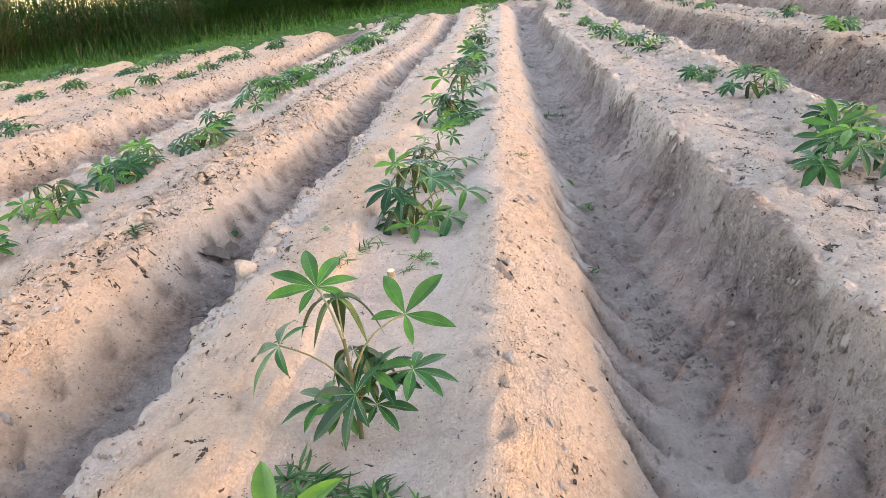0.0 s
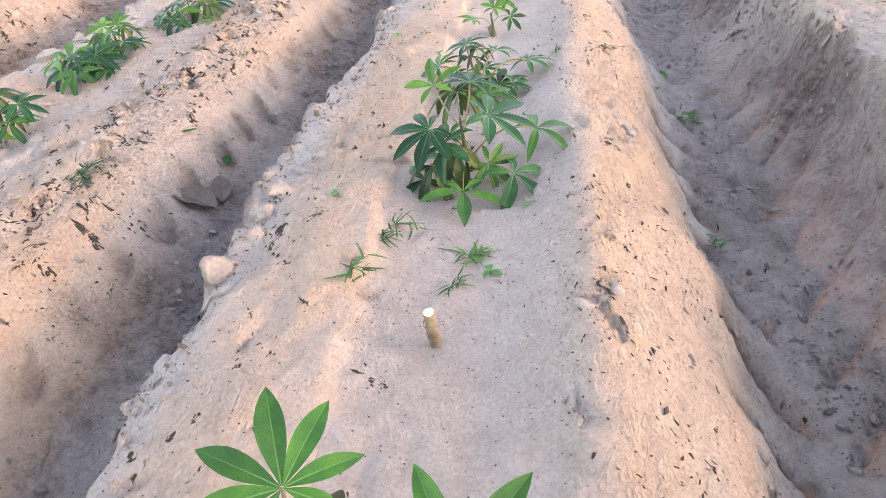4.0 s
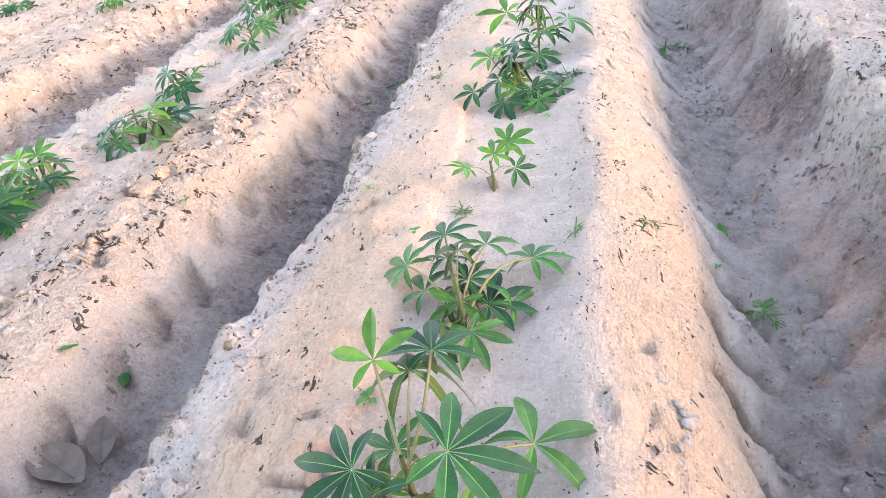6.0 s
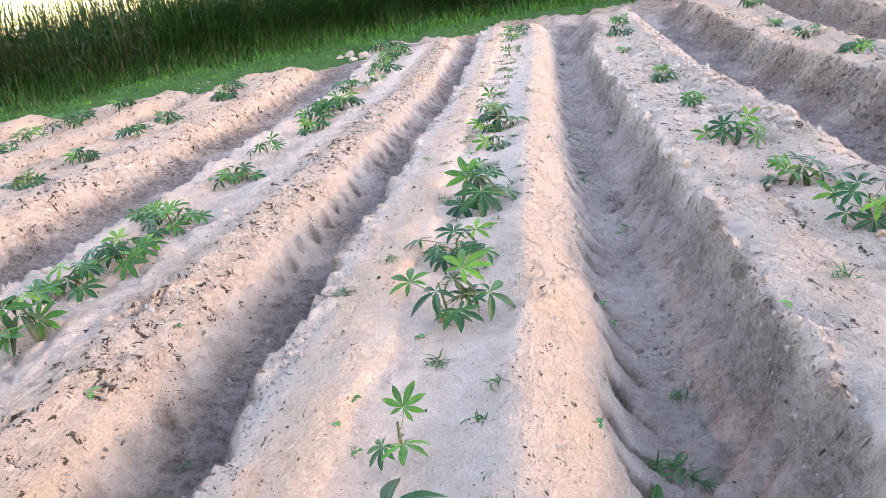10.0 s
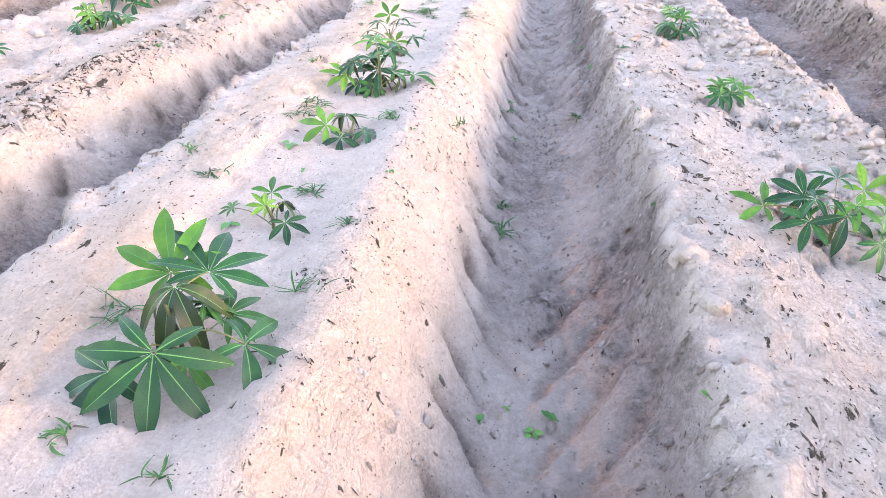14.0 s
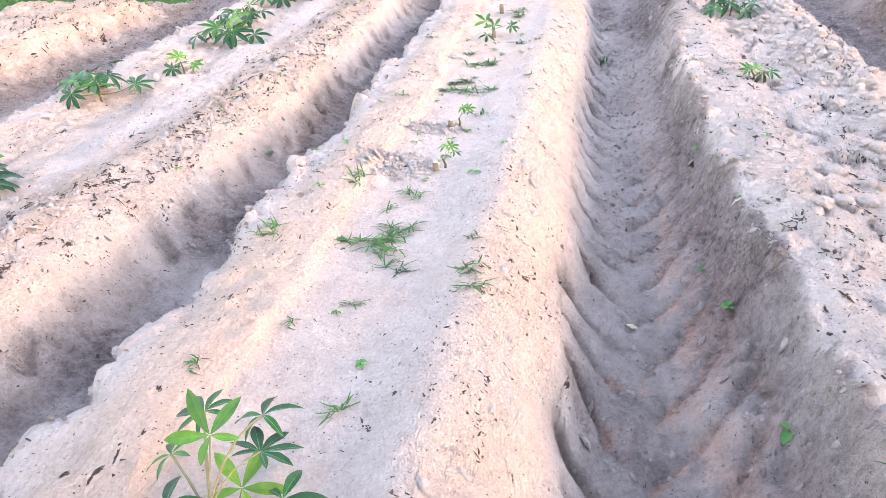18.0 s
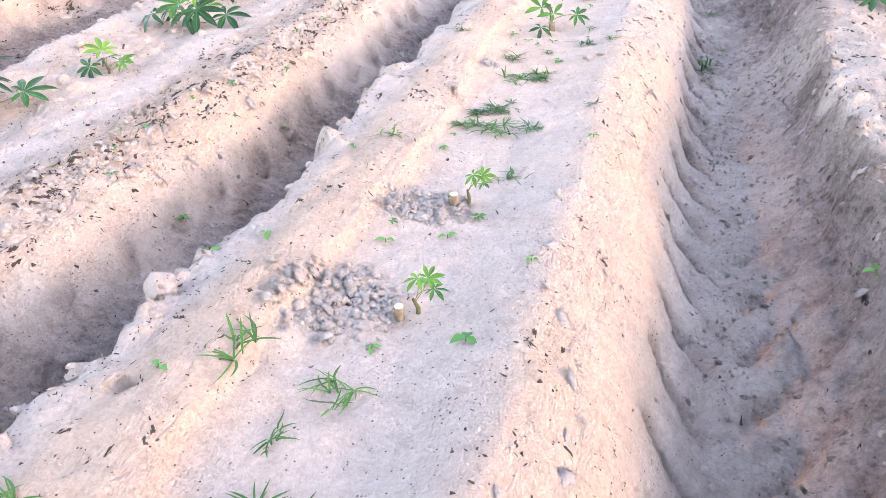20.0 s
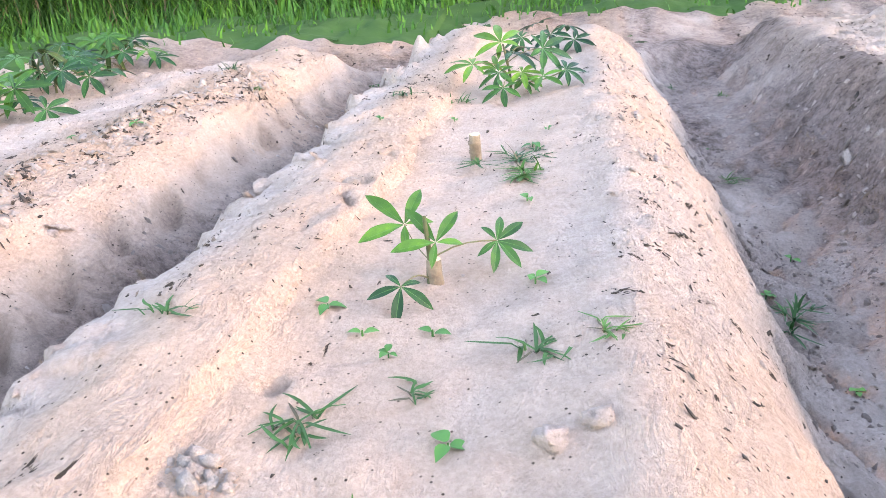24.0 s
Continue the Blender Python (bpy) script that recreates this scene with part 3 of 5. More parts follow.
def cassava(x, y, leaves, height, label, seed, z=None, cutting=True):
    """leaves: rows of (dx, dy, dz of the hub from the base, lobe length, kind: 0 mature, 1 fresh, 2 drooping shoot)."""
    rng = random.Random(seed)
    z0 = gz(x, y) if z is None else z
    root = new("cassava_plant")
    root.matrix_basis = pose(x, y, z0)
    root.empty_display_size = 0.05
    tagged(root, label, "plant", "cassava plants")
    lean = Vector((rng.uniform(-0.02, 0.02), rng.uniform(-0.02, 0.02), 0))
    top = Vector((0, 0, height)) + lean
    me = tube_mesh("stem", [(0, 0, -0.02), lean * 0.3 + Vector((0.004, 0, height * 0.4)), top * 1.0], [0.0045, 0.004, 0.0026], (STEM,), 7)
    piece("stem", me, root)
    if cutting:
        piece("cutting", CUTTINGS[0], root, pose(rng.uniform(-0.02, 0.02), rng.uniform(-0.02, 0.02), 0, rng.uniform(-15, 15), rng.uniform(-15, 15), rng.uniform(0, 360)), "woody planted cutting")
    for dx, dy, dz, size, kind in leaves:
        hub = Vector((dx, dy, dz))
        frac = min(1.0, max(0.12, (dz - 0.02) / max(height, 0.03))) * rng.uniform(0.6, 0.95)
        a = top * frac
        piece("stalk", rng.choice(STALKS), root, aim(a, hub))
        out = Vector((dx, dy, 0))
        yaw = math.atan2(out.y, out.x) - math.pi / 2 if out.length > 0.02 else rng.uniform(0, 6.28)
        yaw += rng.uniform(-0.35, 0.35)
        tilt = {0: rng.uniform(-32, -8), 1: rng.uniform(-10, 22), 2: rng.uniform(-30, 0)}[kind]
        me = rng.choice((LEAVES, FRESH, LIMP)[kind])
        m = Matrix.Translation(hub) @ pose(0, 0, 0, rng.uniform(10, 32), 0, 0) @ Matrix.Rotation(yaw, 4, "Z") @ pose(0, 0, 0, tilt, rng.uniform(-14, 14), 0) @ Matrix.Diagonal((size, size, size, 1))
        piece("leaf", me, root, m)
    return root


def random_leaves(rng, n, spread, height, size, fresh=0.25, limp=0.15):
    rows = []
    ang = rng.uniform(0, 6.28)
    for k in range(n):
        ang += 2.4 + rng.uniform(-0.4, 0.4)
        f = (k + 0.5) / n
        r = spread * (0.35 + 0.65 * rng.random()) * (1.05 - 0.55 * f)
        dz = height * (0.35 + 0.75 * f) + rng.uniform(-0.02, 0.02)
        p = rng.random()
        kind = 1 if p < fresh * (0.5 + f) else 2 if p > 1 - limp and f > 0.5 else 0
        rows.append((r * math.cos(ang), r * math.sin(ang), max(0.035, dz), size * rng.uniform(0.75, 1.1), kind))
    return rows


# middle ridge: base, then hub places (x, y, z), lobe length and kind of each leaf
def bed_plant(x, y, height, label, hubs, seed):
    z = gz(x, y)
    rng = random.Random(seed * 7)
    grown = {1011: 1.32, 1006: 1.2}.get(seed, 1.13)
    rows = [(hx - x, hy - y, max(hz - z, 0.025), grown * size, kind) for hx, hy, hz, size, kind in hubs]
    for k in range(len(hubs) // 2 if len(hubs) > 5 else 0):
        a, r = rng.uniform(0, 6.28), rng.uniform(0.03, 0.09)
        rows.append((r * math.cos(a), r * math.sin(a), rng.uniform(0.25, 0.75) * height, rng.uniform(0.055, 0.08), rng.choice((0, 0, 1, 2))))
    cassava(x, y, rows, height, label, seed, z, seed in (1005, 1009, 1015, 1018))


BUSHY = "leafy young cassava plant with dark green palmate leaves"
SPARSE = "small cassava sprout with a few light green leaves"
bed_plant(0.0, 0.62, 0.13, BUSHY, [(-0.01, 0.645, 0.12, 0.085, 1), (-0.075, 0.61, 0.115, 0.085, 0), (0.0, 0.6, 0.125, 0.095, 2), (0.085, 0.6, 0.105, 0.09, 1), (0.04, 0.55, 0.06, 0.08, 0), (-0.05, 0.54, 0.05, 0.08, 0)], 1001)
bed_plant(0.0, 1.0, 0.17, BUSHY, [(-0.106, 1.02, 0.149, 0.083, 0), (-0.063, 1.118, 0.199, 0.08, 1), (-0.026, 1.092, 0.188, 0.075, 2), (0.081, 1.077, 0.16, 0.08, 1), (0.091, 1.022, 0.093, 0.065, 0),
                                  (0.008, 0.982, 0.08, 0.085, 0), (0.002, 1.032, 0.126, 0.07, 2), (-0.02, 1.0, 0.06, 0.05, 0)], 1002)
bed_plant(-0.02, 2.06, 0.13, BUSHY, [(0.033, 2.061, 0.123, 0.098, 0), (0.12, 2.141, 0.055, 0.096, 0), (-0.042, 2.209, 0.117, 0.09, 2), (-0.079, 2.045, 0.109, 0.085, 0), (-0.053, 2.032, 0.085, 0.08, 0),
                                     (0.076, 2.006, 0.024, 0.1, 0), (-0.097, 2.013, 0.02, 0.07, 0), (-0.016, 1.954, 0.02, 0.085, 1), (-0.09, 2.213, 0.135, 0.07, 1), (-0.017, 2.242, 0.126, 0.08, 0)], 1003)
bed_plant(-0.02, 2.45, 0.11, BUSHY, [(-0.066, 2.625, 0.09, 0.07, 0), (-0.138, 2.591, 0.051, 0.065, 0), (-0.054, 2.566, 0.076, 0.065, 0), (0.008, 2.62, 0.07, 0.075, 0), (0.087, 2.62, 0.036, 0.075, 0),
                                     (0.02, 2.498, 0.022, 0.08, 0), (0.059, 2.497, 0.02, 0.06, 0), (-0.098, 2.536, 0.03, 0.065, 0), (-0.03, 2.55, 0.1, 0.055, 2), (-0.02, 2.47, 0.05, 0.06, 0)], 1004)
bed_plant(-0.03, 3.01, 0.07, SPARSE, [(0.01, 3.06, 0.085, 0.06, 1), (-0.02, 3.03, 0.07, 0.055, 1), (-0.085, 3.02, 0.045, 0.05, 1), (0.03, 2.99, 0.05, 0.045, 0)], 1005)
bed_plant(0.0, 3.6, 0.13, BUSHY, [(-0.096, 3.699, 0.106, 0.07, 1), (-0.015, 3.616, 0.132, 0.085, 0), (-0.059, 3.563, 0.079, 0.075, 0), (-0.139, 3.57, 0.046, 0.06, 0), (-0.047, 3.532, 0.02, 0.08, 0),
                                  (0.074, 3.69, 0.031, 0.07, 0), (0.11, 3.597, 0.023, 0.07, 0), (0.03, 3.56, 0.04, 0.07, 0), (0.02, 3.65, 0.09, 0.07, 0), (-0.03, 3.64, 0.1, 0.06, 2), (0.05, 3.52, 0.02, 0.06, 0)], 1006)
bed_plant(0.02, 4.05, 0.17, BUSHY, [(-0.075, 4.078, 0.148, 0.1, 1), (0.033, 4.156, 0.173, 0.095, 0), (0.129, 4.082, 0.102, 0.1, 0), (0.026, 4.15, 0.14, 0.08, 2), (-0.04, 3.996, 0.062, 0.09, 0), (0.055, 4.049, 0.072, 0.08, 0), (0.031, 3.948, 0.028, 0.085, 0), (-0.09, 4.03, 0.05, 0.06, 0)], 1007)
bed_plant(-0.03, 4.52, 0.09, SPARSE, [(-0.014, 4.547, 0.105, 0.05, 1), (-0.005, 4.47, 0.07, 0.055, 1), (-0.06, 4.51, 0.04, 0.045, 0)], 1008)
bed_plant(0.0, 5.15, 0.12, BUSHY, [(0.125, 5.146, 0.077, 0.08, 0), (-0.02, 5.14, 0.095, 0.085, 0), (-0.126, 5.317, 0.053, 0.075, 1), (0.051, 5.212, 0.128, 0.085, 1), (0.023, 5.189, 0.104, 0.07, 2), (0.047, 5.08, 0.058, 0.065, 0)], 1009)
bed_plant(-0.02, 5.62, 0.08, BUSHY, [(-0.15, 5.698, 0.05, 0.065, 0), (0.01, 5.693, 0.065, 0.07, 0), (-0.032, 5.709, 0.066, 0.07, 0), (0.051, 5.682, 0.078, 0.07, 1), (0.0, 5.618, 0.043, 0.07, 0), (-0.08, 5.63, 0.05, 0.06, 0), (0.08, 5.6, 0.03, 0.06, 0), (-0.05, 5.56, 0.03, 0.06, 0)], 1010)
bed_plant(0.02, 6.25, 0.11, BUSHY, [(-0.025, 6.335, 0.09, 0.09, 1), (0.043, 6.33, 0.1, 0.09, 0), (0.014, 6.268, 0.106, 0.08, 2), (0.139, 6.216, 0.05, 0.09, 0), (0.038, 6.138, 0.079, 0.1, 0), (-0.042, 6.146, 0.03, 0.085, 0), (0.05, 6.2, 0.02, 0.06, 1)], 1011)
bed_plant(0.02, 6.7, 0.06, SPARSE, [(-0.01, 6.786, 0.035, 0.05, 1), (0.057, 6.669, 0.025, 0.05, 0), (-0.002, 6.722, 0.032, 0.04, 1), (0.021, 6.759, 0.025, 0.04, 2), (-0.081, 6.733, 0.0, 0.03, 0)], 1012)
bed_plant(0.05, 7.25, 0.06, "low cassava plant with spreading dull green leaves", [(-0.007, 7.24, 0.038, 0.075, 1), (0.027, 7.327, 0.035, 0.07, 0), (0.095, 7.269, 0.01, 0.08, 0), (0.04, 7.21, 0.005, 0.065, 0), (0.035, 7.29, 0.05, 0.05, 2)], 1013)
bed_plant(0.05, 7.7, 0.13, BUSHY, [(0.006, 7.848, 0.128, 0.085, 1), (0.019, 7.733, 0.1, 0.08, 0), (0.046, 7.714, 0.072, 0.1, 0), (-0.065, 7.72, 0.044, 0.08, 1), (0.152, 7.765, 0.044, 0.085, 0), (-0.02, 7.715, 0.01, 0.06, 0),
                                   (0.032, 7.677, 0.015, 0.055, 0), (0.06, 7.807, 0.113, 0.095, 0), (0.09, 7.73, 0.06, 0.07, 0), (-0.01, 7.78, 0.06, 0.06, 0)], 1014)
bed_plant(-0.01, 8.28, 0.1, "small cassava plant with fresh green leaves", [(-0.035, 8.34, 0.12, 0.06, 1), (0.0, 8.42, 0.09, 0.058, 0), (0.02, 8.36, 0.08, 0.055, 0), (-0.12, 8.37, 0.05, 0.055, 0), (-0.1, 8.44, 0.07, 0.05, 0), (0.06, 8.32, 0.04, 0.055, 0), (-0.05, 8.24, 0.02, 0.045, 0)], 1015)
bed_plant(0.04, 9.72, 0.03, SPARSE, [(0.055, 9.735, 0.03, 0.026, 1), (0.045, 9.715, 0.04, 0.026, 1), (0.07, 9.72, 0.02, 0.024, 1)], 1016)
bed_plant(0.02, 10.14, 0.03, SPARSE, [(0.05, 10.15, 0.025, 0.026, 1), (0.035, 10.13, 0.035, 0.026, 1), (0.055, 10.135, 0.015, 0.022, 1)], 1017)
bed_plant(0.0, 11.42, 0.09, "small cassava sprout with bright green star-shaped leaves", [(-0.035, 11.449, 0.085, 0.062, 1), (0.011, 11.423, 0.07, 0.056, 1), (0.088, 11.447, 0.065, 0.046, 0), (-0.019, 11.342, 0.042, 0.044, 0)], 1018)
bed_plant(0.01, 12.62, 0.13, BUSHY, [(-0.02, 12.66, 0.2, 0.08, 1), (-0.09, 12.595, 0.149, 0.075, 1), (0.013, 12.608, 0.175, 0.09, 0), (0.096, 12.645, 0.182, 0.08, 0), (0.05, 12.7, 0.18, 0.08, 0), (0.1, 12.55, 0.12, 0.06, 1), (0.0, 12.5, 0.1, 0.06, 0), (0.16, 12.6, 0.13, 0.06, 0)], 1019)
bed_plant(0.1, 13.25, 0.1, BUSHY, [(0.05, 13.3, 0.2, 0.08, 0), (0.15, 13.28, 0.19, 0.08, 0), (0.1, 13.2, 0.17, 0.08, 0), (0.0, 13.22, 0.16, 0.07, 0), (0.18, 13.2, 0.15, 0.07, 0)], 1020)
# side ridges: x, y
LEFT_ROW = [(-1.33, 1.95, 1.0), (-1.37, 2.47, 1.0), (-1.36, 2.95, 1.0), (-1.38, 3.2, 0.9), (-1.27, 3.58, 1.1), (-1.33, 4.02, 0.9), (-1.34, 4.75, 1.0), (-1.4, 5.22, 1.1), (-1.42, 5.6, 0.8), (-1.35, 5.86, 1.1), (-1.38, 6.3, 1.0), (-1.55, 6.4, 0.6), (-1.4, 7.1, 1.0), (-1.42, 7.72, 0.7),
            (-1.32, 8.42, 1.0), (-1.38, 8.92, 1.1), (-1.33, 9.36, 1.0), (-1.48, 10.35, 1.1), (-1.3, 10.72, 0.55), (-1.33, 11.28, 1.1), (-1.42, 11.7, 0.9), (-1.4, 12.35, 1.1), (-1.45, 12.7, 1.2), (-1.8, 13.62, 1.3)]
RIGHT_ROW = [(1.2, 2.15, 1.1), (1.36, 2.55, 0.8), (1.36, 3.46, 0.9), (1.28, 4.1, 0.8), (1.3, 5.66, 1.0), (1.24, 6.15, 0.75), (1.19, 6.83, 1.0), (1.18, 7.8, 0.5), (1.2, 8.95, 0.7), (1.22, 9.35, 0.4), (1.1, 10.7, 0.4), (1.2, 11.9, 0.9), (1.28, 12.7, 0.9)]
FAR_LEFT = [(-2.95, 4.7, 0.9), (-3.05, 6.35, 0.9), (-3.08, 6.95, 0.8), (-3.0, 7.55, 0.9), (-2.98, 8.2, 0.9), (-3.02, 9.05, 0.8), (-3.1, 9.8, 0.9), (-3.0, 10.9, 1.0), (-3.1, 11.4, 0.9), (-4.2, 6.8, 0.9), (-4.1, 7.4, 1.0), (-4.3, 9.0, 1.1), (-4.35, 9.5, 1.1), (-4.3, 10.1, 1.2),
            (-4.4, 10.5, 1.1), (-4.2, 11.0, 1.0), (-5.7, 8.8, 1.1), (-5.68, 9.6, 1.2), (-5.6, 10.1, 1.1), (-5.9, 10.4, 1.1)]
FAR_RIGHT = [(2.55, 9.0, 0.8), (2.66, 10.4, 0.9), (2.8, 12.7, 1.0), (2.62, 11.2, 0.6), (2.7, 7.0, 0.9), (2.6, 5.6, 0.9), (4.0, 9.5, 0.9), (4.0, 11.4, 0.9)]
SIDE = LEFT_ROW + RIGHT_ROW + FAR_LEFT + FAR_RIGHT
for k, (x, y, scale) in enumerate(SIDE):
    rng = random.Random(2000 + k)
    size = rng.uniform(0.076, 0.098) * (0.35 + 0.65 * scale)
    label = "small pale cassava sprout on a neighbouring sandy ridge" if scale < 0.7 else "young cassava plant on a neighbouring sandy ridge"
    cassava(x, y, random_leaves(rng, max(4, round(scale * rng.randint(9, 14))), 0.15 * scale, scale * rng.uniform(0.07, 0.12), size, 0.6 if scale < 0.7 else 0.25), 0.1 * scale, label, 2000 + k, None, False)


# ---- tall grass, verge ----
def blades(name, rows, materials, segments=4):
    """rows: arrays x, y, z, length, width, azimuth, lean, material."""
    x, y, z, length, width, az, lean, mat = rows
    n = len(x)
    t = np.linspace(0, 1, segments + 1)[None, :]
    bend = lean[:, None] * t ** 1.7
    hx = length[:, None] * bend
    hz = length[:, None] * (t - 0.38 * np.abs(lean[:, None]) * t ** 2.2)
    cx = x[:, None] + np.cos(az)[:, None] * hx
    cy = y[:, None] + np.sin(az)[:, None] * hx
    cz = z[:, None] + hz
    w = width[:, None] * (1 - t ** 2.2) * 0.5 + 0.0004
    sx, sy = -np.sin(az)[:, None] * w, np.cos(az)[:, None] * w
    v = np.stack([np.stack([cx - sx, cy - sy, cz], -1), np.stack([cx + sx, cy + sy, cz], -1)], 2)
    v = v.reshape(n, -1, 3)
    per = v.shape[1]
    base = (np.arange(n) * per)[:, None]
    s = (np.arange(segments) * 2)[None, :]
    q = np.stack([base + s, base + s + 1, base + s + 3, base + s + 2], -1).reshape(-1, 4)
    me = bpy.data.meshes.new(name)
    me.vertices.add(n * per)
    me.vertices.foreach_set("co", v.astype(np.float32).ravel())
    me.loops.add(len(q) * 4)
    me.loops.foreach_set("vertex_index", q.astype(np.int32).ravel())
    me.polygons.add(len(q))
    me.polygons.foreach_set("loop_start", np.arange(0, len(q) * 4, 4, dtype=np.int32))
    for m in materials:
        me.materials.append(m)
    me.polygons.foreach_set("material_index", np.repeat(mat, segments).astype(np.int32))
    me.polygons.foreach_set("use_smooth", np.ones(len(q), dtype=bool))
    me.update(calc_edges=True)
    return me


def grasses():
    rng = np.random.default_rng(5)
    n = 62000
    x = rng.uniform(-22, 9, n)
    front = np.interp(x, (-22, -10, -6, -2, 1, 9), (11.9, 12.0, 13.2, 16.4, 17.8, 18.6)) + 0.5 * vnoise(x * 0.7, x * 0, 3)
    y = front + rng.random(n) ** 2.4 * 5.0
    z = ground_z(x, y) - 0.02
    clump = fbm(x * 0.8, y * 0.8, 12, 3)
    tall = np.interp(x, (-22, -12, -9, -6, -3, 9), (2.1, 2.05, 2.25, 2.35, 2.5, 2.5)) * (0.85 + 0.35 * clump)
    length = tall * rng.uniform(0.35, 1.2, n) * np.interp(y - front, (0, 0.8), (0.5, 1.0))
    patch = vnoise(x * 0.55 + 4, y * 0.8, 15)
    straw = ((patch > 0.15) & (rng.random(n) < 0.4) & (length < tall * 0.7)).astype(int)
    lean = np.where(rng.random(n) < 0.72, rng.uniform(0.6, 1.9, n), rng.uniform(0.05, 0.6, n))
    me = blades("tall_grass", (x, y, z, length * 1.25, rng.uniform(0.007, 0.02, n), rng.uniform(0, 6.28, n), lean, straw), (REED, STRAW), 3)
    tagged(new("tall_grass", me), "dense bank of tall green grass with dry straw", "grass", kind="stuff")
    # lower growth in front of the bank
    n = 26000
    x = rng.uniform(-20, 8, n)
    front = np.interp(x, (-22, -10, -6, -2, 1, 9), (11.9, 12.0, 13.2, 16.4, 17.8, 18.6))
    y = front + rng.uniform(-1.1, 0.5, n)
    length = np.interp(y - front, (-1.1, 0.5), (0.14, 0.75)) * rng.uniform(0.5, 1.3, n) * (1 + 0.4 * vnoise(x * 1.1, y, 29))
    me = blades("verge_grass", (x, y, ground_z(x, y) - 0.01, length, rng.uniform(0.006, 0.014, n), rng.uniform(0, 6.28, n), rng.uniform(0.1, 1.3, n), (rng.random(n) < 0.08).astype(int)), (REED, STRAW), 3)
    tagged(new("verge_grass", me), "knee-high green grass in front of a taller bank", "grass", kind="stuff")
    # unseen bank added beside the field, to block the low sun
    n = 15000
    y = 3.0 + 17.0 * rng.random(n) ** 0.85
    x = 13.2 + rng.normal(0, 0.5, n) + 0.3 * vnoise(y * 0.9, y * 0, 7)
    length = rng.uniform(1.0, 2.7, n) * (0.9 + 0.25 * vnoise(y * 0.8, y * 0 + 2, 9))
    me = blades("tall_grass", (x, y, ground_z(x, y) - 0.02, length, rng.uniform(0.02, 0.045, n), rng.uniform(0, 6.28, n), rng.uniform(0.05, 0.8, n), (rng.random(n) < 0.15).astype(int)), (REED, STRAW), 3)
    tagged(new("tall_grass", me), "unseen bank of tall grass added to shade the field", "grass", kind="stuff")
    n = 54000
    x = rng.uniform(-14, 8, n)
    e = field_end(x)
    y = e + np.where(x < -2, 0.3, 1.0) + rng.random(n) ** 0.8 * 5
    keep = (y < 18) & (rng.random(n) < 0.35 + 0.65 * step(-0.4, 0.3, vnoise(x * 2, y * 2, 19) + (y - e - 1) * 0.6))
    x, y = x[keep], y[keep]
    n = len(x)
    length = rng.uniform(0.03, 0.13, n) * (0.6 + 1.5 * step(1.0, 3.0, y - field_end(x)))
    me = blades("verge_grass", (x, y, ground_z(x, y) - 0.005, length, rng.uniform(0.007, 0.018, n), rng.uniform(0, 6.28, n), rng.uniform(0.1, 0.9, n), np.zeros(n, int)), (VERGE,), 2)
    tagged(new("verge_grass", me), "short bright green grass along the field edge", "grass", kind="stuff")


grasses()


# ---- small weeds on the soil ----
TUFTS_A = [(-0.01, 1.68), (-0.17, 1.69), (0.01, 1.76), (-0.13, 1.86), (0.47, 2.1), (0.16, 2.76), (0.3, 2.82), (-0.09, 2.9), (-0.31, 3.86), (-0.67, 4.18), (-1.04, 4.28), (-1.43, 4.48), (0.12, 4.63), (-0.64, 4.76), (0.16, 4.76), (-0.01, 4.93), (0.62, 5.09), (1.08, 5.22), (-0.34, 5.35), (0.06, 5.53), (-0.25, 5.57), (-0.06, 6.05), (0.11, 5.98), (0.08, 5.92), (-0.12, 6.35), (0.15, 6.43), (0.18, 6.69), (-0.2, 6.9), (0.05, 6.9), (-0.31, 7.04), (0.15, 7.38), (0.32, 7.56), (-0.23, 7.91), (0.5, 7.99), (0.05, 8.1), (0.51, 8.1), (-0.91, 8.11), (0.74, 8.19), (0.46, 8.21), (0.46, 8.3), (0.9, 8.5), (0.06, 8.57), (-0.21, 8.62), (-0.11, 8.81), (-0.02, 8.91), (0.22, 8.95)]
TUFTS_B = [(0.2, 9.03), (0.01, 9.08), (-0.28, 9.16), (0.19, 9.19), (-0.06, 9.39), (-0.17, 9.5), (0.01, 9.51), (0.08, 10.27), (-0.23, 10.38), (0.08, 10.54), (-0.07, 10.56), (0.23, 10.69), (0.97, 10.75), (-0.07, 11.11), (0.03, 11.16), (0.15, 11.23), (-0.27, 11.24), (0.22, 11.25), (-0.24, 12.41), (-0.13, 12.46), (0.59, 12.57), (-0.81, 12.77), (-0.94, 12.91), (-0.62, 13.49), (0.75, 13.61), (0.58, 13.76), (0.5, 14.28), (-1.04, 14.32), (0.45, 14.41)]
BIG_TUFTS_A = [(-0.93, 2.17), (0.53, 2.81), (0.15, 3.75), (-0.61, 4.46), (0.56, 4.75), (0.49, 7.18), (0.48, 7.38), (-0.13, 7.39), (0.13, 7.46), (-0.14, 7.5), (-0.03, 10.66), (0.03, 10.97), (0.56, 11.76), (0.09, 11.91)]
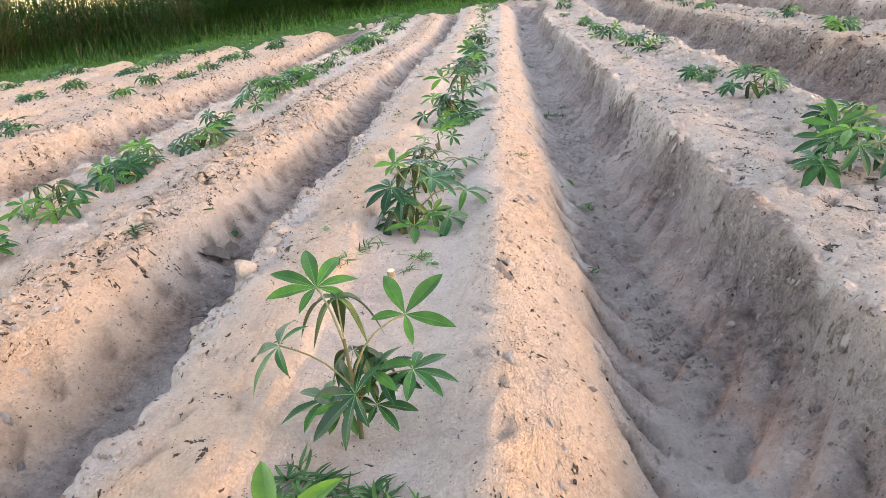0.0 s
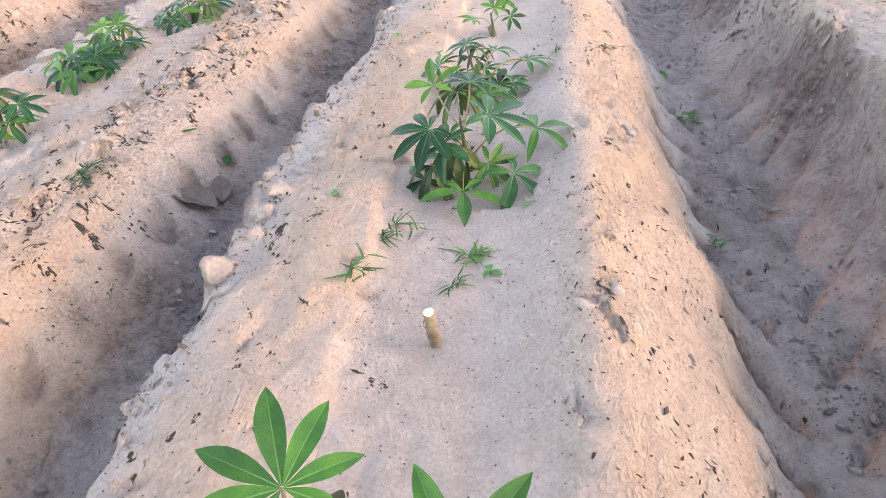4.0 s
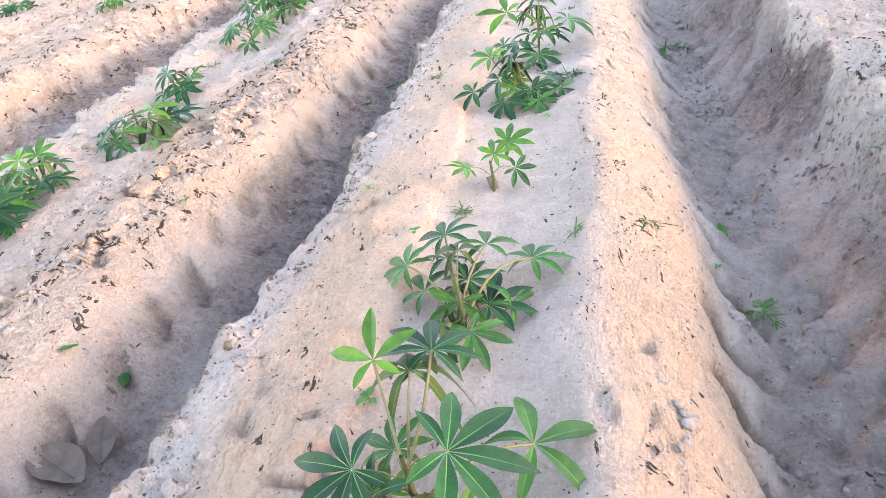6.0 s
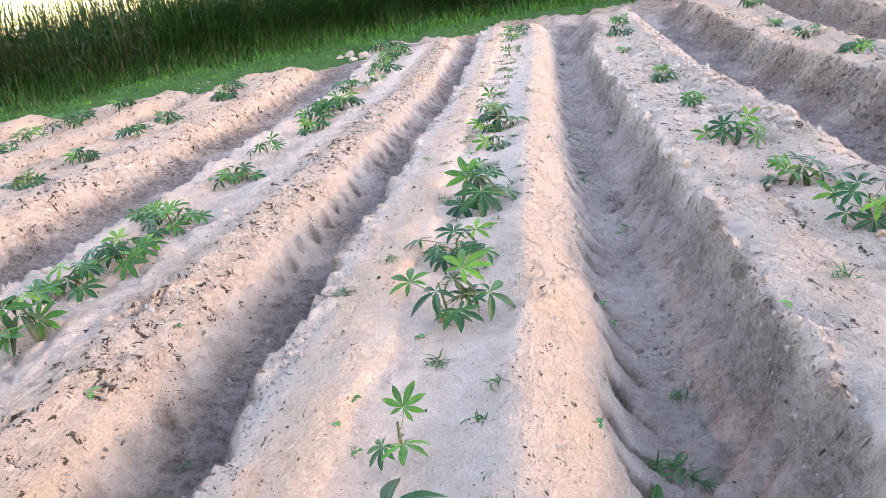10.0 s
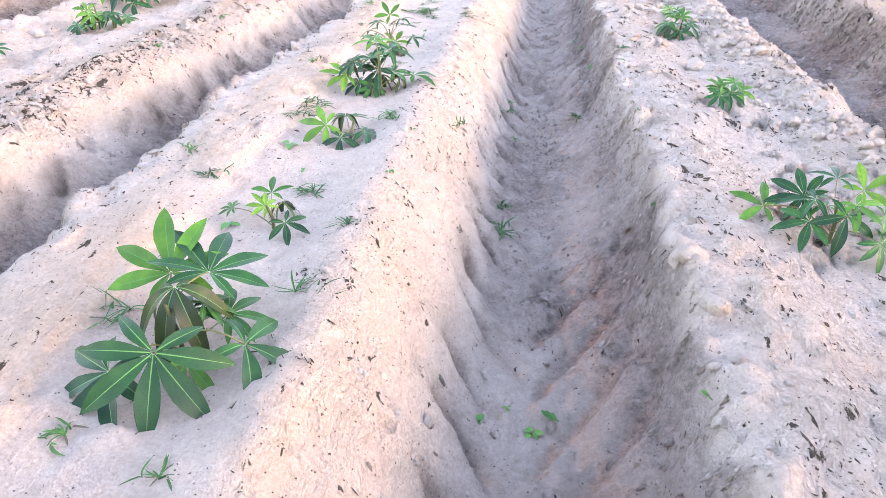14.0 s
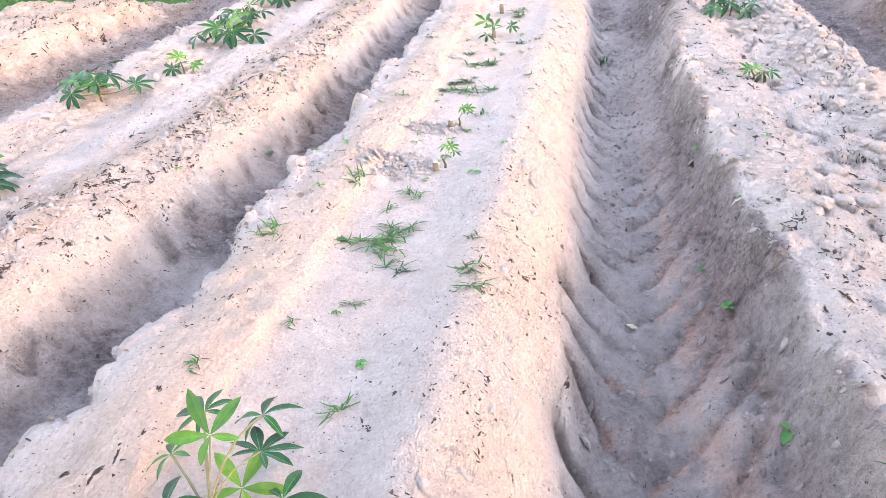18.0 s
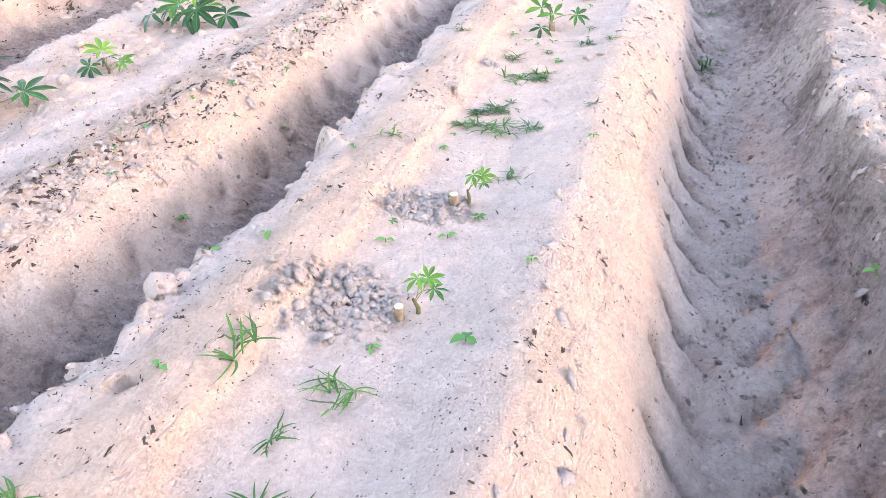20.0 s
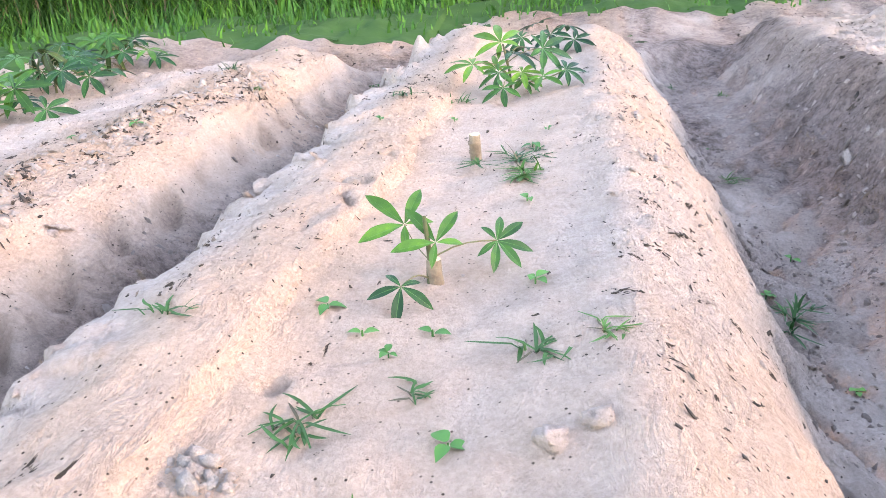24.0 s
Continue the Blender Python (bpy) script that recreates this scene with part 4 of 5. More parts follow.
SEEDLINGS_A = [(0.05, 1.71), (0.1, 1.93), (-0.26, 1.94), (-0.14, 2.28), (-0.16, 2.76), (0.45, 2.9), (-0.32, 3.0), (-0.87, 3.1), (0.83, 3.15), (-0.12, 3.29), (0.08, 3.43), (-0.8, 3.46), (1.28, 4.13), (-0.68, 4.25), (-0.13, 4.55), (-0.18, 4.61), (0.38, 4.72), (-0.17, 4.73), (-0.91, 4.85), (-0.07, 5.07), (0.89, 5.1), (0.37, 5.19), (-0.87, 5.28), (0.48, 5.46), (0.46, 5.65), (0.85, 6.3), (0.59, 6.42), (0.49, 6.42), (0.54, 6.48), (-0.07, 6.69), (0.22, 6.97), (-0.01, 7.02), (0.86, 7.03), (-0.09, 7.17), (0.22, 7.3), (0.87, 7.6), (0.87, 8.29), (-0.81, 8.6), (0.06, 8.69), (-0.89, 8.73), (0.81, 8.76), (-0.04, 8.87), (0.79, 9.24), (0.76, 9.45)]
SEEDLINGS_B = [(-0.26, 9.45), (0.85, 9.57), (0.0, 9.61), (0.14, 9.65), (0.82, 9.67), (-0.8, 9.68), (0.03, 9.81), (-0.4, 9.81), (-0.31, 9.87), (0.2, 9.89), (-0.09, 9.93), (0.02, 9.98), (-0.1, 10.0), (1.01, 10.01), (0.06, 10.07), (-0.82, 10.08), (-0.69, 10.13), (0.83, 10.17), (-0.88, 10.18), (-0.95, 10.3), (-0.3, 10.3), (-0.89, 10.33), (-0.1, 10.38), (0.25, 10.46), (-0.1, 10.48), (-0.88, 10.53), (-0.83, 10.67), (-0.69, 10.68), (-0.76, 10.88), (0.08, 11.08), (-0.87, 11.2), (-0.01, 11.23), (-0.05, 11.27), (0.03, 11.28), (-0.11, 11.33), (-0.84, 11.39), (0.14, 11.41), (0.61, 11.59), (0.11, 11.73), (0.54, 11.87), (0.63, 12.06), (0.1, 12.07), (-1.0, 12.12), (0.13, 12.18)]
SEEDLINGS_C = [(-0.26, 12.21), (-0.88, 12.21), (-0.1, 12.3), (0.59, 12.88), (-0.93, 13.29), (-1.64, 13.38)]


SPRAWLS = [(-0.08, 9.2), (-0.02, 9.22), (0.035, 10.93), (-0.015, 10.65), (-0.06, 10.54), (0.08, 11.95)]


def tuft_mesh(seed, n, length, spread, wide=1.0, upright=0.28):
    """Grass weed: lance-shaped leaves from joints along a few creeping runners, most lying out over the soil."""
    rng = np.random.default_rng(seed)
    segs = 6
    t = np.linspace(0, 1, segs + 1)
    verts, faces, index = [], [], []
    runners = rng.uniform(0, 6.28, 4)
    joints = [(0.0, 0.0, 0.0)] + [(spread * 2.2 * d * math.cos(a), spread * 2.2 * d * math.sin(a), a) for a in runners for d in rng.uniform(0.25, 1.0, 2)]

    def ribbon(centre, turn, half, mat):
        base = len(verts)
        for (cx, cy, cz), a, wi in zip(centre, turn, half):
            verts.extend([(cx - wi * math.sin(a), cy + wi * math.cos(a), cz), (cx, cy, cz - 0.35 * wi), (cx + wi * math.sin(a), cy - wi * math.cos(a), cz)])
        for i in range(len(centre) - 1):
            p = base + 3 * i
            faces.extend([(p, p + 1, p + 4, p + 3), (p + 1, p + 2, p + 5, p + 4)])
            index.extend([mat, mat])

    for a in runners:
        ribbon([(spread * 2.2 * u * math.cos(a), spread * 2.2 * u * math.sin(a), 0.003 + 0.004 * math.sin(3 * u)) for u in (0, 0.35, 0.7, 1.0)], [a] * 4, [0.0011, 0.001, 0.0009, 0.0006], 0)
    for k in range(n):
        ox, oy, out = joints[0] if rng.random() < 0.3 else joints[int(rng.integers(1, len(joints)))]
        az = rng.uniform(0, 6.28) if out == 0.0 else out + rng.normal(0, 1.1)
        e = rng.choice([rng.uniform(0.1, 0.55), rng.uniform(0.5, 1.2)], p=[1 - upright, upright])
        L, w, bow = length * rng.uniform(0.4, 1.15), wide * rng.uniform(0.0014, 0.0028), rng.normal(0, 0.6)
        h = L * np.cos(e) * t
        z = np.maximum(L * (np.sin(e) * t - 0.5 * t * t * np.cos(e)), 0.0025 + 0.004 * rng.random())
        z[0] = 0.0
        turn = az + bow * t
        ribbon([(ox + h[i] * math.cos(az + 0.5 * bow * t[i]), oy + h[i] * math.sin(az + 0.5 * bow * t[i]), z[i]) for i in range(segs + 1)],
               turn, w * np.sin(np.pi * (0.16 + 0.83 * t)) ** 0.8 + 0.0001, int(rng.random() < 0.04))
    return mesh_from("grass_tuft", verts, faces, (WEED, STRAW), index)


def seedling_mesh(seed, n, size):
    rng = random.Random(seed)
    verts, faces = [], []
    for k in range(n):
        az = 6.28 * k / n + rng.uniform(-0.4, 0.4)
        d, side = Vector((math.cos(az), math.sin(az), 0)), Vector((-math.sin(az), math.cos(az), 0))
        h, L, rise = rng.uniform(0.003, 0.009), size * rng.uniform(0.7, 1.15), rng.uniform(-0.1, 0.5)
        base = len(verts)
        for i in range(6):
            t = i / 5
            w = L * 0.36 * (math.sin(math.pi * (0.06 + 0.94 * t) ** 0.8) if i < 5 else 0.02)
            m = d * (0.002 + L * t) + Vector((0, 0, h + L * (rise * t - 0.35 * t * t)))
            verts += [m - side * w + Vector((0, 0, w * 0.3)), m, m + side * w + Vector((0, 0, w * 0.3))]
        for i in range(5):
            for c in range(2):
                a = base + i * 3 + c
                faces.append((a, a + 1, a + 4, a + 3))
    b = len(verts)
    for i in range(2):
        for k in range(4):
            verts.append(Vector((0.0012 * math.cos(k * 1.571), 0.0012 * math.sin(k * 1.571), -0.004 + 0.011 * i)))
    faces += [(b + k, b + (k + 1) % 4, b + 4 + (k + 1) % 4, b + 4 + k) for k in range(4)]
    return mesh_from("seedling", verts, faces, (SPROUT,))


SMALL_TUFT = [tuft_mesh(300 + k, 10 + 3 * k, 0.024 + 0.004 * k, 0.008 + 0.002 * k, 0.62) for k in range(6)]
LARGE_TUFT = [tuft_mesh(320 + k, 34 + 6 * k, 0.046, 0.022, 0.85) for k in range(4)]
SEEDLING = [seedling_mesh(340 + k, (2, 3, 4, 3, 5)[k], (0.018, 0.016, 0.017, 0.022, 0.015)[k]) for k in range(5)]
weed_rng = random.Random(77)


def weed(name, meshes, x, y, label, category, group, low, high):
    m = pose(x, y, gz(x, y), 0, 0, weed_rng.uniform(0, 360)) @ Matrix.Diagonal((*[weed_rng.uniform(low, high)] * 3, 1))
    return tagged(piece(name, weed_rng.choice(meshes), None, m), label, category, group)


for x, y in TUFTS_A + TUFTS_B:
    weed("grass_weed", SMALL_TUFT, x, y, "thin sprawling grass weed rooted in the sand", "weed", "grass weeds", 0.9, 1.5)
for x, y in BIG_TUFTS_A + [(-0.06, 0.86), (0.05, 0.84), (0.09, 0.8), (-0.09, 0.9), (0.13, 0.79)]:
    weed("grass_tuft", LARGE_TUFT, x, y, "dense flattened tuft of dark green grass blades", "weed", "grass tufts", 0.95, 1.4)
SPRAWL = [tuft_mesh(350 + k, 66, 0.054, 0.042, 0.9, 0.15) for k in range(2)]
for x, y in SPRAWLS:
    weed("grass_tuft", SPRAWL, x, y, "wide sprawling grass tuft with long flat blades", "weed", "grass tufts", 0.9, 1.2)
for x, y in SEEDLINGS_A + SEEDLINGS_B + SEEDLINGS_C:
    weed("seedling", SEEDLING, x, y, "tiny pale green broadleaf seedling in sand", "seedling", "seedlings", 0.75, 1.3)


# ---- clods, crumbs and litter ----
def lump_mesh(name, seed, material, stretch_z=0.75, level=2):
    bm = bmesh.new()
    bmesh.ops.create_icosphere(bm, subdivisions=level, radius=1)
    off = Vector((seed * 3.1, seed * 1.7, seed * 0.9))
    for v in bm.verts:
        p = v.co.copy()
        d = 0.9 + 0.45 * noise.noise(p * 1.2 + off) + 0.3 * abs(noise.noise(p * 2.6 + off)) + 0.28 * noise.noise(p * 6.0 + off) + 0.2 * noise.noise(p * 13.0 + off)
        v.co = Vector((p.x * d, p.y * d * 0.85, p.z * d * stretch_z))
    # broken faces
    rng = random.Random(seed * 13)
    for k in range(9):
        n, d = Vector((rng.gauss(0, 1), rng.gauss(0, 1), rng.gauss(0.3, 0.8))).normalized(), rng.uniform(0.5, 0.8)
        for v in bm.verts:
            over = v.co.dot(n) - d
            if over > 0:
                v.co -= n * over * 0.9
    me = bpy.data.meshes.new(name)
    bm.to_mesh(me)
    bm.free()
    me.materials.append(material)
    me.polygons.foreach_set("use_smooth", np.ones(len(me.polygons), dtype=bool))
    return me


RED_CLOD = soil_material("red_clod_soil", (0.44, 0.32, 0.25), (0.35, 0.235, 0.175), (0.12, 0.08, 0.06), (0.46, 0.3, 0.2))
RED_LUMPS = [lump_mesh("soil_clod", 51 + k, RED_CLOD, 0.6 + 0.1 * k, 3) for k in range(3)]
CLODS = [lump_mesh("soil_clod", 11 + k, CLOD, 0.6 + 0.07 * k, 3) for k in range(6)]
clod_rng = random.Random(91)


def clod(x, y, size, label="pale crumbly clod of dried sandy soil", tall=1.0, sink=0.55):
    size *= 0.85
    m = pose(x, y, gz(x, y) + size * (0.6 - sink), clod_rng.uniform(-15, 15), clod_rng.uniform(-15, 15), clod_rng.uniform(0, 360)) @ Matrix.Diagonal((size, size, size * tall, 1))
    return tagged(piece("soil_clod", clod_rng.choice(CLODS), None, m), label, "clod", "soil clods")


for x, y, size, tall in ((-0.385, 2.0, 0.034, 0.8), (-0.4, 1.93, 0.038, 0.9), (-0.42, 1.73, 0.045, 1.0), (-0.39, 1.83, 0.03, 0.9), (-0.37, 2.09, 0.022, 0.8), (-0.42, 9.56, 0.035, 0.8), (-0.43, 9.47, 0.03, 0.8),
                         (-0.2, 11.76, 0.02, 1.0), (0.21, 11.1, 0.022, 0.8), (-1.5, 4.44, 0.06, 0.7), (-1.55, 4.6, 0.035, 0.7), (0.87, 6.68, 0.05, 0.8), (0.89, 6.5, 0.035, 0.8), (1.05, 8.7, 0.045, 0.8), (1.13, 9.76, 0.05, 0.9), (1.085, 9.5, 0.045, 0.8), (1.15, 9.53, 0.04, 0.9), (1.19, 9.66, 0.035, 0.8), (-1.62, 3.14, 0.06, 0.8), (-1.43, 3.66, 0.045, 0.7), (-1.47, 3.79, 0.04, 0.8), (-0.4, 8.26, 0.04, 0.9),
                         (-2.05, 13.55, 0.13, 0.8), (-2.28, 13.7, 0.11, 0.8), (-1.9, 13.62, 0.1, 0.8), (-2.18, 13.45, 0.09, 0.7), (-2.4, 13.6, 0.08, 0.7), (0.17, 11.08, 0.024, 0.8)):
    clod(x, y, size, "large pale clod of dried sandy soil on the ridge", tall)
clod(-0.45, 9.7, 0.066, "upright pale clod of sandy soil at the ridge edge", 1.3, 0.1)
clod(-0.40, 9.66, 0.045, "pale clod of sandy soil at the ridge edge", 0.9, 0.3)
for k in range(70):
    clod(-0.395 + clod_rng.gauss(0, 0.022), clod_rng.uniform(0.7, 13.0), abs(clod_rng.gauss(0, 0.012)) + 0.010, sink=1.0)


def lump_field(name, rows, label):
    """Many rough clods as one mesh."""
    coords, faces, base = [], [], 0
    for x, y, size, sink in rows:
        me = clod_rng.choice(LITTLE)
        co = np.empty(len(me.vertices) * 3, np.float32)
        me.vertices.foreach_get("co", co)
        a = clod_rng.uniform(0, 6.28)
        co = co.reshape(-1, 3) @ np.array([(math.cos(a), math.sin(a), 0), (-math.sin(a), math.cos(a), 0), (clod_rng.uniform(-0.3, 0.3), clod_rng.uniform(-0.3, 0.3), 1)]) * size
        coords.append(co + np.array([x, y, gz(x, y) + size * (0.6 - sink)]))
        f = np.empty(len(me.polygons) * 3, np.int32)
        me.polygons.foreach_get("vertices", f)
        faces.append(f.reshape(-1, 3) + base)
        base += len(co)
    me = mesh_from(name, np.concatenate(coords).tolist(), np.concatenate(faces).tolist(), (CLOD,), None, False)
    return tagged(new(name, me), label, "soil", "soil lumps", kind="stuff")


LITTLE = [lump_mesh("soil_clod", 31 + k, CLOD, 0.6 + 0.07 * k, 2) for k in range(6)]
for x, y in [(1.03, 8.63), (1.31, 5.5), (1.07, 8.76), (1.12, 9.6), (-2.65, 5.0)]:
    for k in range(3):
        ob = clod(x + clod_rng.gauss(0, 0.05), y + clod_rng.gauss(0, 0.06), clod_rng.uniform(0.012, 0.026), "reddish clod of subsoil on the ridge top", 0.8, 0.4)
        ob.data = RED_LUMPS[k]
gauss, flat_draw = clod_rng.gauss, clod_rng.uniform
lump_field("soil_lumps", [(-1.52 + gauss(0, 0.13), flat_draw(2.0, 12.8), 0.85 * abs(gauss(0, 0.013)) + 0.009, 0.55) for k in range(130)], "small pale clods strewn over a neighbouring ridge")
lump_field("soil_lumps", [(1.33 + gauss(0, 0.16), flat_draw(2.0, 13.0), abs(gauss(0, 0.011)) + 0.007, 0.5) for k in range(200)]
           + [(1.42 + gauss(0, 0.07), clod_rng.choice((8.7, 9.6, 7.3, 11.0, 5.2, 12.2)) + gauss(0, 0.42), abs(gauss(0, 0.010)) + 0.008, 0.35) for k in range(480)], "rough dug-up lumps of sandy soil on the ridge")
lump_field("soil_lumps", [(-0.40 + gauss(0, 0.018), flat_draw(0.8, 12.9), abs(gauss(0, 0.010)) + 0.007, 0.95) for k in range(110)], "pale crumbly lumps along the edge of the ridge")


def scatter(name, points, sizes, flat, materials, seed, follow=True, long=1.0, angle=None, jut=0.3, rise=0.2, jagged=0.3):
    """Many small rough lumps or chips as one mesh, laid on the slope of the ground."""
    rng = np.random.default_rng(seed)
    x, y = points
    n = len(x)
    if follow:
        z = ground_z(x, y)
        gx, gy = (ground_z(x + 0.012, y) - z) / 0.012, (ground_z(x, y + 0.012) - z) / 0.012
        gx, gy = np.clip(gx, -1.2, 1.2), np.clip(gy, -1.2, 1.2)
    o = np.array([(1, 0, 0), (0.5, 0.8, 0.1), (-0.5, 0.85, 0), (-1, 0, 0.1), (-0.45, -0.9, 0), (0.55, -0.8, 0), (0.2, 0.1, 1), (0.1, 0, -0.7), (-0.4, 0.1, 0.85)], float)
    f = np.array([(0, 1, 6), (1, 2, 6), (2, 8, 6), (2, 3, 8), (3, 4, 8), (4, 6, 8), (4, 5, 6), (5, 0, 6), (1, 0, 7), (2, 1, 7), (3, 2, 7), (4, 3, 7), (5, 4, 7), (0, 5, 7)], int)
    v = o[None] * (1 + rng.uniform(-jagged, jagged, (n, len(o), 1)))
    s = sizes[:, None]
    lx, ly, lz = v[..., 0] * s * long, v[..., 1] * s / long, v[..., 2] * s * flat
    a = (rng.uniform(0, 6.28, n) if angle is None else angle)[:, None]
    wx, wy = lx * np.cos(a) - ly * np.sin(a), lx * np.sin(a) + ly * np.cos(a)
    tx, ty = rng.normal(0, jut, (n, 1)), rng.normal(0, jut, (n, 1))
    wz = lz + wx * (gx[:, None] + tx) + wy * (gy[:, None] + ty)
    co = np.stack([x[:, None] + wx, y[:, None] + wy, z[:, None] + wz + s * flat * rise], -1).reshape(-1, 3)
    faces = (f[None] + (np.arange(n) * len(o))[:, None, None]).reshape(-1, 3)
    me = bpy.data.meshes.new(name)
    me.vertices.add(len(co))
    me.vertices.foreach_set("co", co.astype(np.float32).ravel())
    me.loops.add(len(faces) * 3)
    me.loops.foreach_set("vertex_index", faces.astype(np.int32).ravel())
    me.polygons.add(len(faces))
    me.polygons.foreach_set("loop_start", np.arange(0, len(faces) * 3, 3, dtype=np.int32))
    for m in materials:
        me.materials.append(m)
    me.update(calc_edges=True)
    return new(name, me)


def litter():
    rng = np.random.default_rng(17)
    n = 100000
    x, y = rng.uniform(-1.95, 2.2, n), rng.uniform(0.4, 13.2, n)
    x[77000:] = rng.choice([-1, 1], 23000) * rng.uniform(1.75, 5.2, 23000)
    z, _, _ = ridge_profile(x, y)
    patch = fbm(x * 5.1, y * 3.3, 101, 3)
    keep = (z > -0.14) & (rng.random(n) < 0.10 + 0.85 * step(0.05, 0.75, patch)) & ((np.abs(x) > 0.14) | (rng.random(n) < 0.25))
    x, y = x[keep], y[keep]
    size = np.clip(rng.lognormal(-6.2, 0.5, len(x)), 0.0009, 0.005) * np.where(np.abs(x) > 1.75, 2.0, 1.0)
    # dark chips stand in for straw bits and for shade under the crust
    ob = scatter("dark_chips", (x, y), size * 0.85, 0.3, (CHIP,), 18, True, 1.5, None, 0.45, 0.2, 0.65)
    tagged(ob, "dark flakes for straw bits and shade under crust edges", "litter", kind="stuff")
    n = 26000
    x, y = rng.uniform(-1.9, 2.9, n), rng.uniform(0.4, 13.3, n)
    z, rough, _ = ridge_profile(x, y)
    patch = fbm(x * 2.3, y * 1.9, 103, 3)
    w = 0.12 + 0.5 * step(0.1, 0.7, patch) + 0.6 * rough + 0.35 * (z < -0.2)
    keep = rng.random(n) < np.where((x > -0.36) & (x < 0.4), 0.07, w)
    x, y = x[keep], y[keep]
    ob = scatter("soil_crumbs", (x, y), np.clip(rng.lognormal(-5.45, 0.5, len(x)), 0.002, 0.012) * np.where((x > -0.36) & (x < 0.4), 0.6, 1.0), 0.75, (CLOD,), 19, jagged=0.5)
    tagged(ob, "small crumbs of pale sandy soil on ridges and furrows", "soil", kind="stuff")


def crusts():
    rng = np.random.default_rng(23)
    xs, ys = [], []
    for i in range(3, 11):
        c = RIDGES[i][1]
        near = -1.8 < c < 1.8
        n = 8500 if c == -1.38 else 800 if c == 0.0 else 2200 if near else 1200
        ys.append(rng.uniform(0.5, 13.0, n))
        xl, xr = edges(i, ys[-1])
        xs.append(np.where(rng.random(n) < 0.7, xr + rng.normal(0.0, 0.06, n), xl + rng.normal(0.03, 0.04, n)))
    x, y = np.concatenate(xs), np.concatenate(ys)
    keep = fbm(x * 3.0, y * 2.2, 107, 3) > rng.uniform(-0.5, 0.6, len(x))
    x, y = x[keep], y[keep]
    size = np.clip(rng.lognormal(-5.0, 0.5, len(x)), 0.002, 0.017)
    ob = scatter("soil_crust", (x, y), size, 0.42, (SOIL,), 24, True, 1.3, 1.9 + rng.normal(0, 0.6, len(x)), 0.32, 0.0, 0.55)
    tagged(ob, "broken plates of dried sandy crust on ridge shoulders", "soil", kind="stuff")
    # clusters of dark slivers that stand in for the shaded cracks of the crust
    xs, ys, turns = [], [], []
    for i, count in zip(range(3, 10), (120, 170, 620, 290, 330, 190, 90)):
        for k in range(count):
            c, cy = RIDGES[i][1], rng.uniform(0.6, 13.0)
            xl, xr = edges(i, cy)
            if c == 0.0:
                cx = rng.choice((xr + rng.normal(0.0, 0.05), xl + rng.normal(0.11, 0.07)), p=(0.6, 0.4))
            elif c < 0:
                cx = xr + rng.normal(0.0, 0.075)
            else:
                cx = rng.uniform(xl + 0.05, xr + 0.04)
            lay, m = rng.normal(2.0, 0.5), int(rng.integers(4, 20))
            r = rng.normal(0, 1, (2, m)) * np.array([[0.021], [0.007]]) * rng.uniform(0.5, 1.3)
            xs.append(cx + r[0] * math.cos(lay) - r[1] * math.sin(lay))
            ys.append(cy + r[0] * math.sin(lay) + r[1] * math.cos(lay))
            turns.append(lay + rng.normal(0, 0.45, m))
    x, y, turn = np.concatenate(xs), np.concatenate(ys), np.concatenate(turns)
    ob = scatter("crack_slivers", (x, y), np.clip(rng.lognormal(-6.05, 0.45, len(x)), 0.001, 0.005) * np.where(np.abs(x) > 1.7, 2.2, np.where(np.abs(x) > 0.8, 1.6, 1.0)), 0.4, (CHIP,), 26, True, 1.6, turn, 0.25, -0.25, 0.75)
    tagged(ob, "dark slivers standing in for shaded cracks in the crust", "litter", kind="stuff")


def wall_crumbs():
    rng = np.random.default_rng(29)
    n = 22000
    x, y = 0.845 + rng.normal(-0.02, 0.028, n), rng.uniform(0.5, 13.0, n)
    m = 7000
    x[:m] = -0.42 + rng.normal(-0.01, 0.03, m)
    x[-6000:] = rng.choice((2.25, 3.6), 6000, p=(0.7, 0.3)) + rng.normal(-0.01, 0.06, 6000)
    keep = fbm(x * 6, y * 4, 113, 3) > rng.uniform(-0.8, 0.5, n)
    x, y = x[keep], y[keep]
    ob = scatter("wall_crumbs", (x, y), np.clip(rng.lognormal(-5.75, 0.5, len(x)), 0.0015, 0.009) * np.where(x > 1.5, 1.8, 0.7), 0.95, (WALL_CRUMB,), 30, True, 1.1, None, 0.6, 0.15, 0.55)
    tagged(ob, "crumbly lumps of soil on the steep furrow walls", "soil", kind="stuff")
    n = 24000
    x = np.where(rng.random(n) < 0.5, rng.uniform(0.33, 0.84, n), rng.uniform(-0.84, -0.44, n))
    x[:9000] = np.where(rng.random(9000) < 0.5, rng.normal(0.77, 0.045, 9000), rng.normal(-0.54, 0.05, 9000))
    x[9000:14000] = rng.normal(0.6, 0.05, 5000)
    x[-5000:] = rng.uniform(1.68, 2.2, 5000)
    y = rng.uniform(0.5, 13.2, n)
    keep = fbm(x * 5, y * 3, 117, 3) > rng.uniform(-0.5, 0.9, n)
    x, y = x[keep], y[keep]
    ob = scatter("furrow_crumbs", (x, y), np.clip(rng.lognormal(-5.8, 0.5, len(x)), 0.0015, 0.008), 0.8, (DARK_CRUMB,), 31, True, 1.15, None, 0.4, 0.1, 0.5)
    tagged(ob, "dark damp soil crumbs lying in the furrows", "soil", kind="stuff")


litter()
crusts()
wall_crumbs()


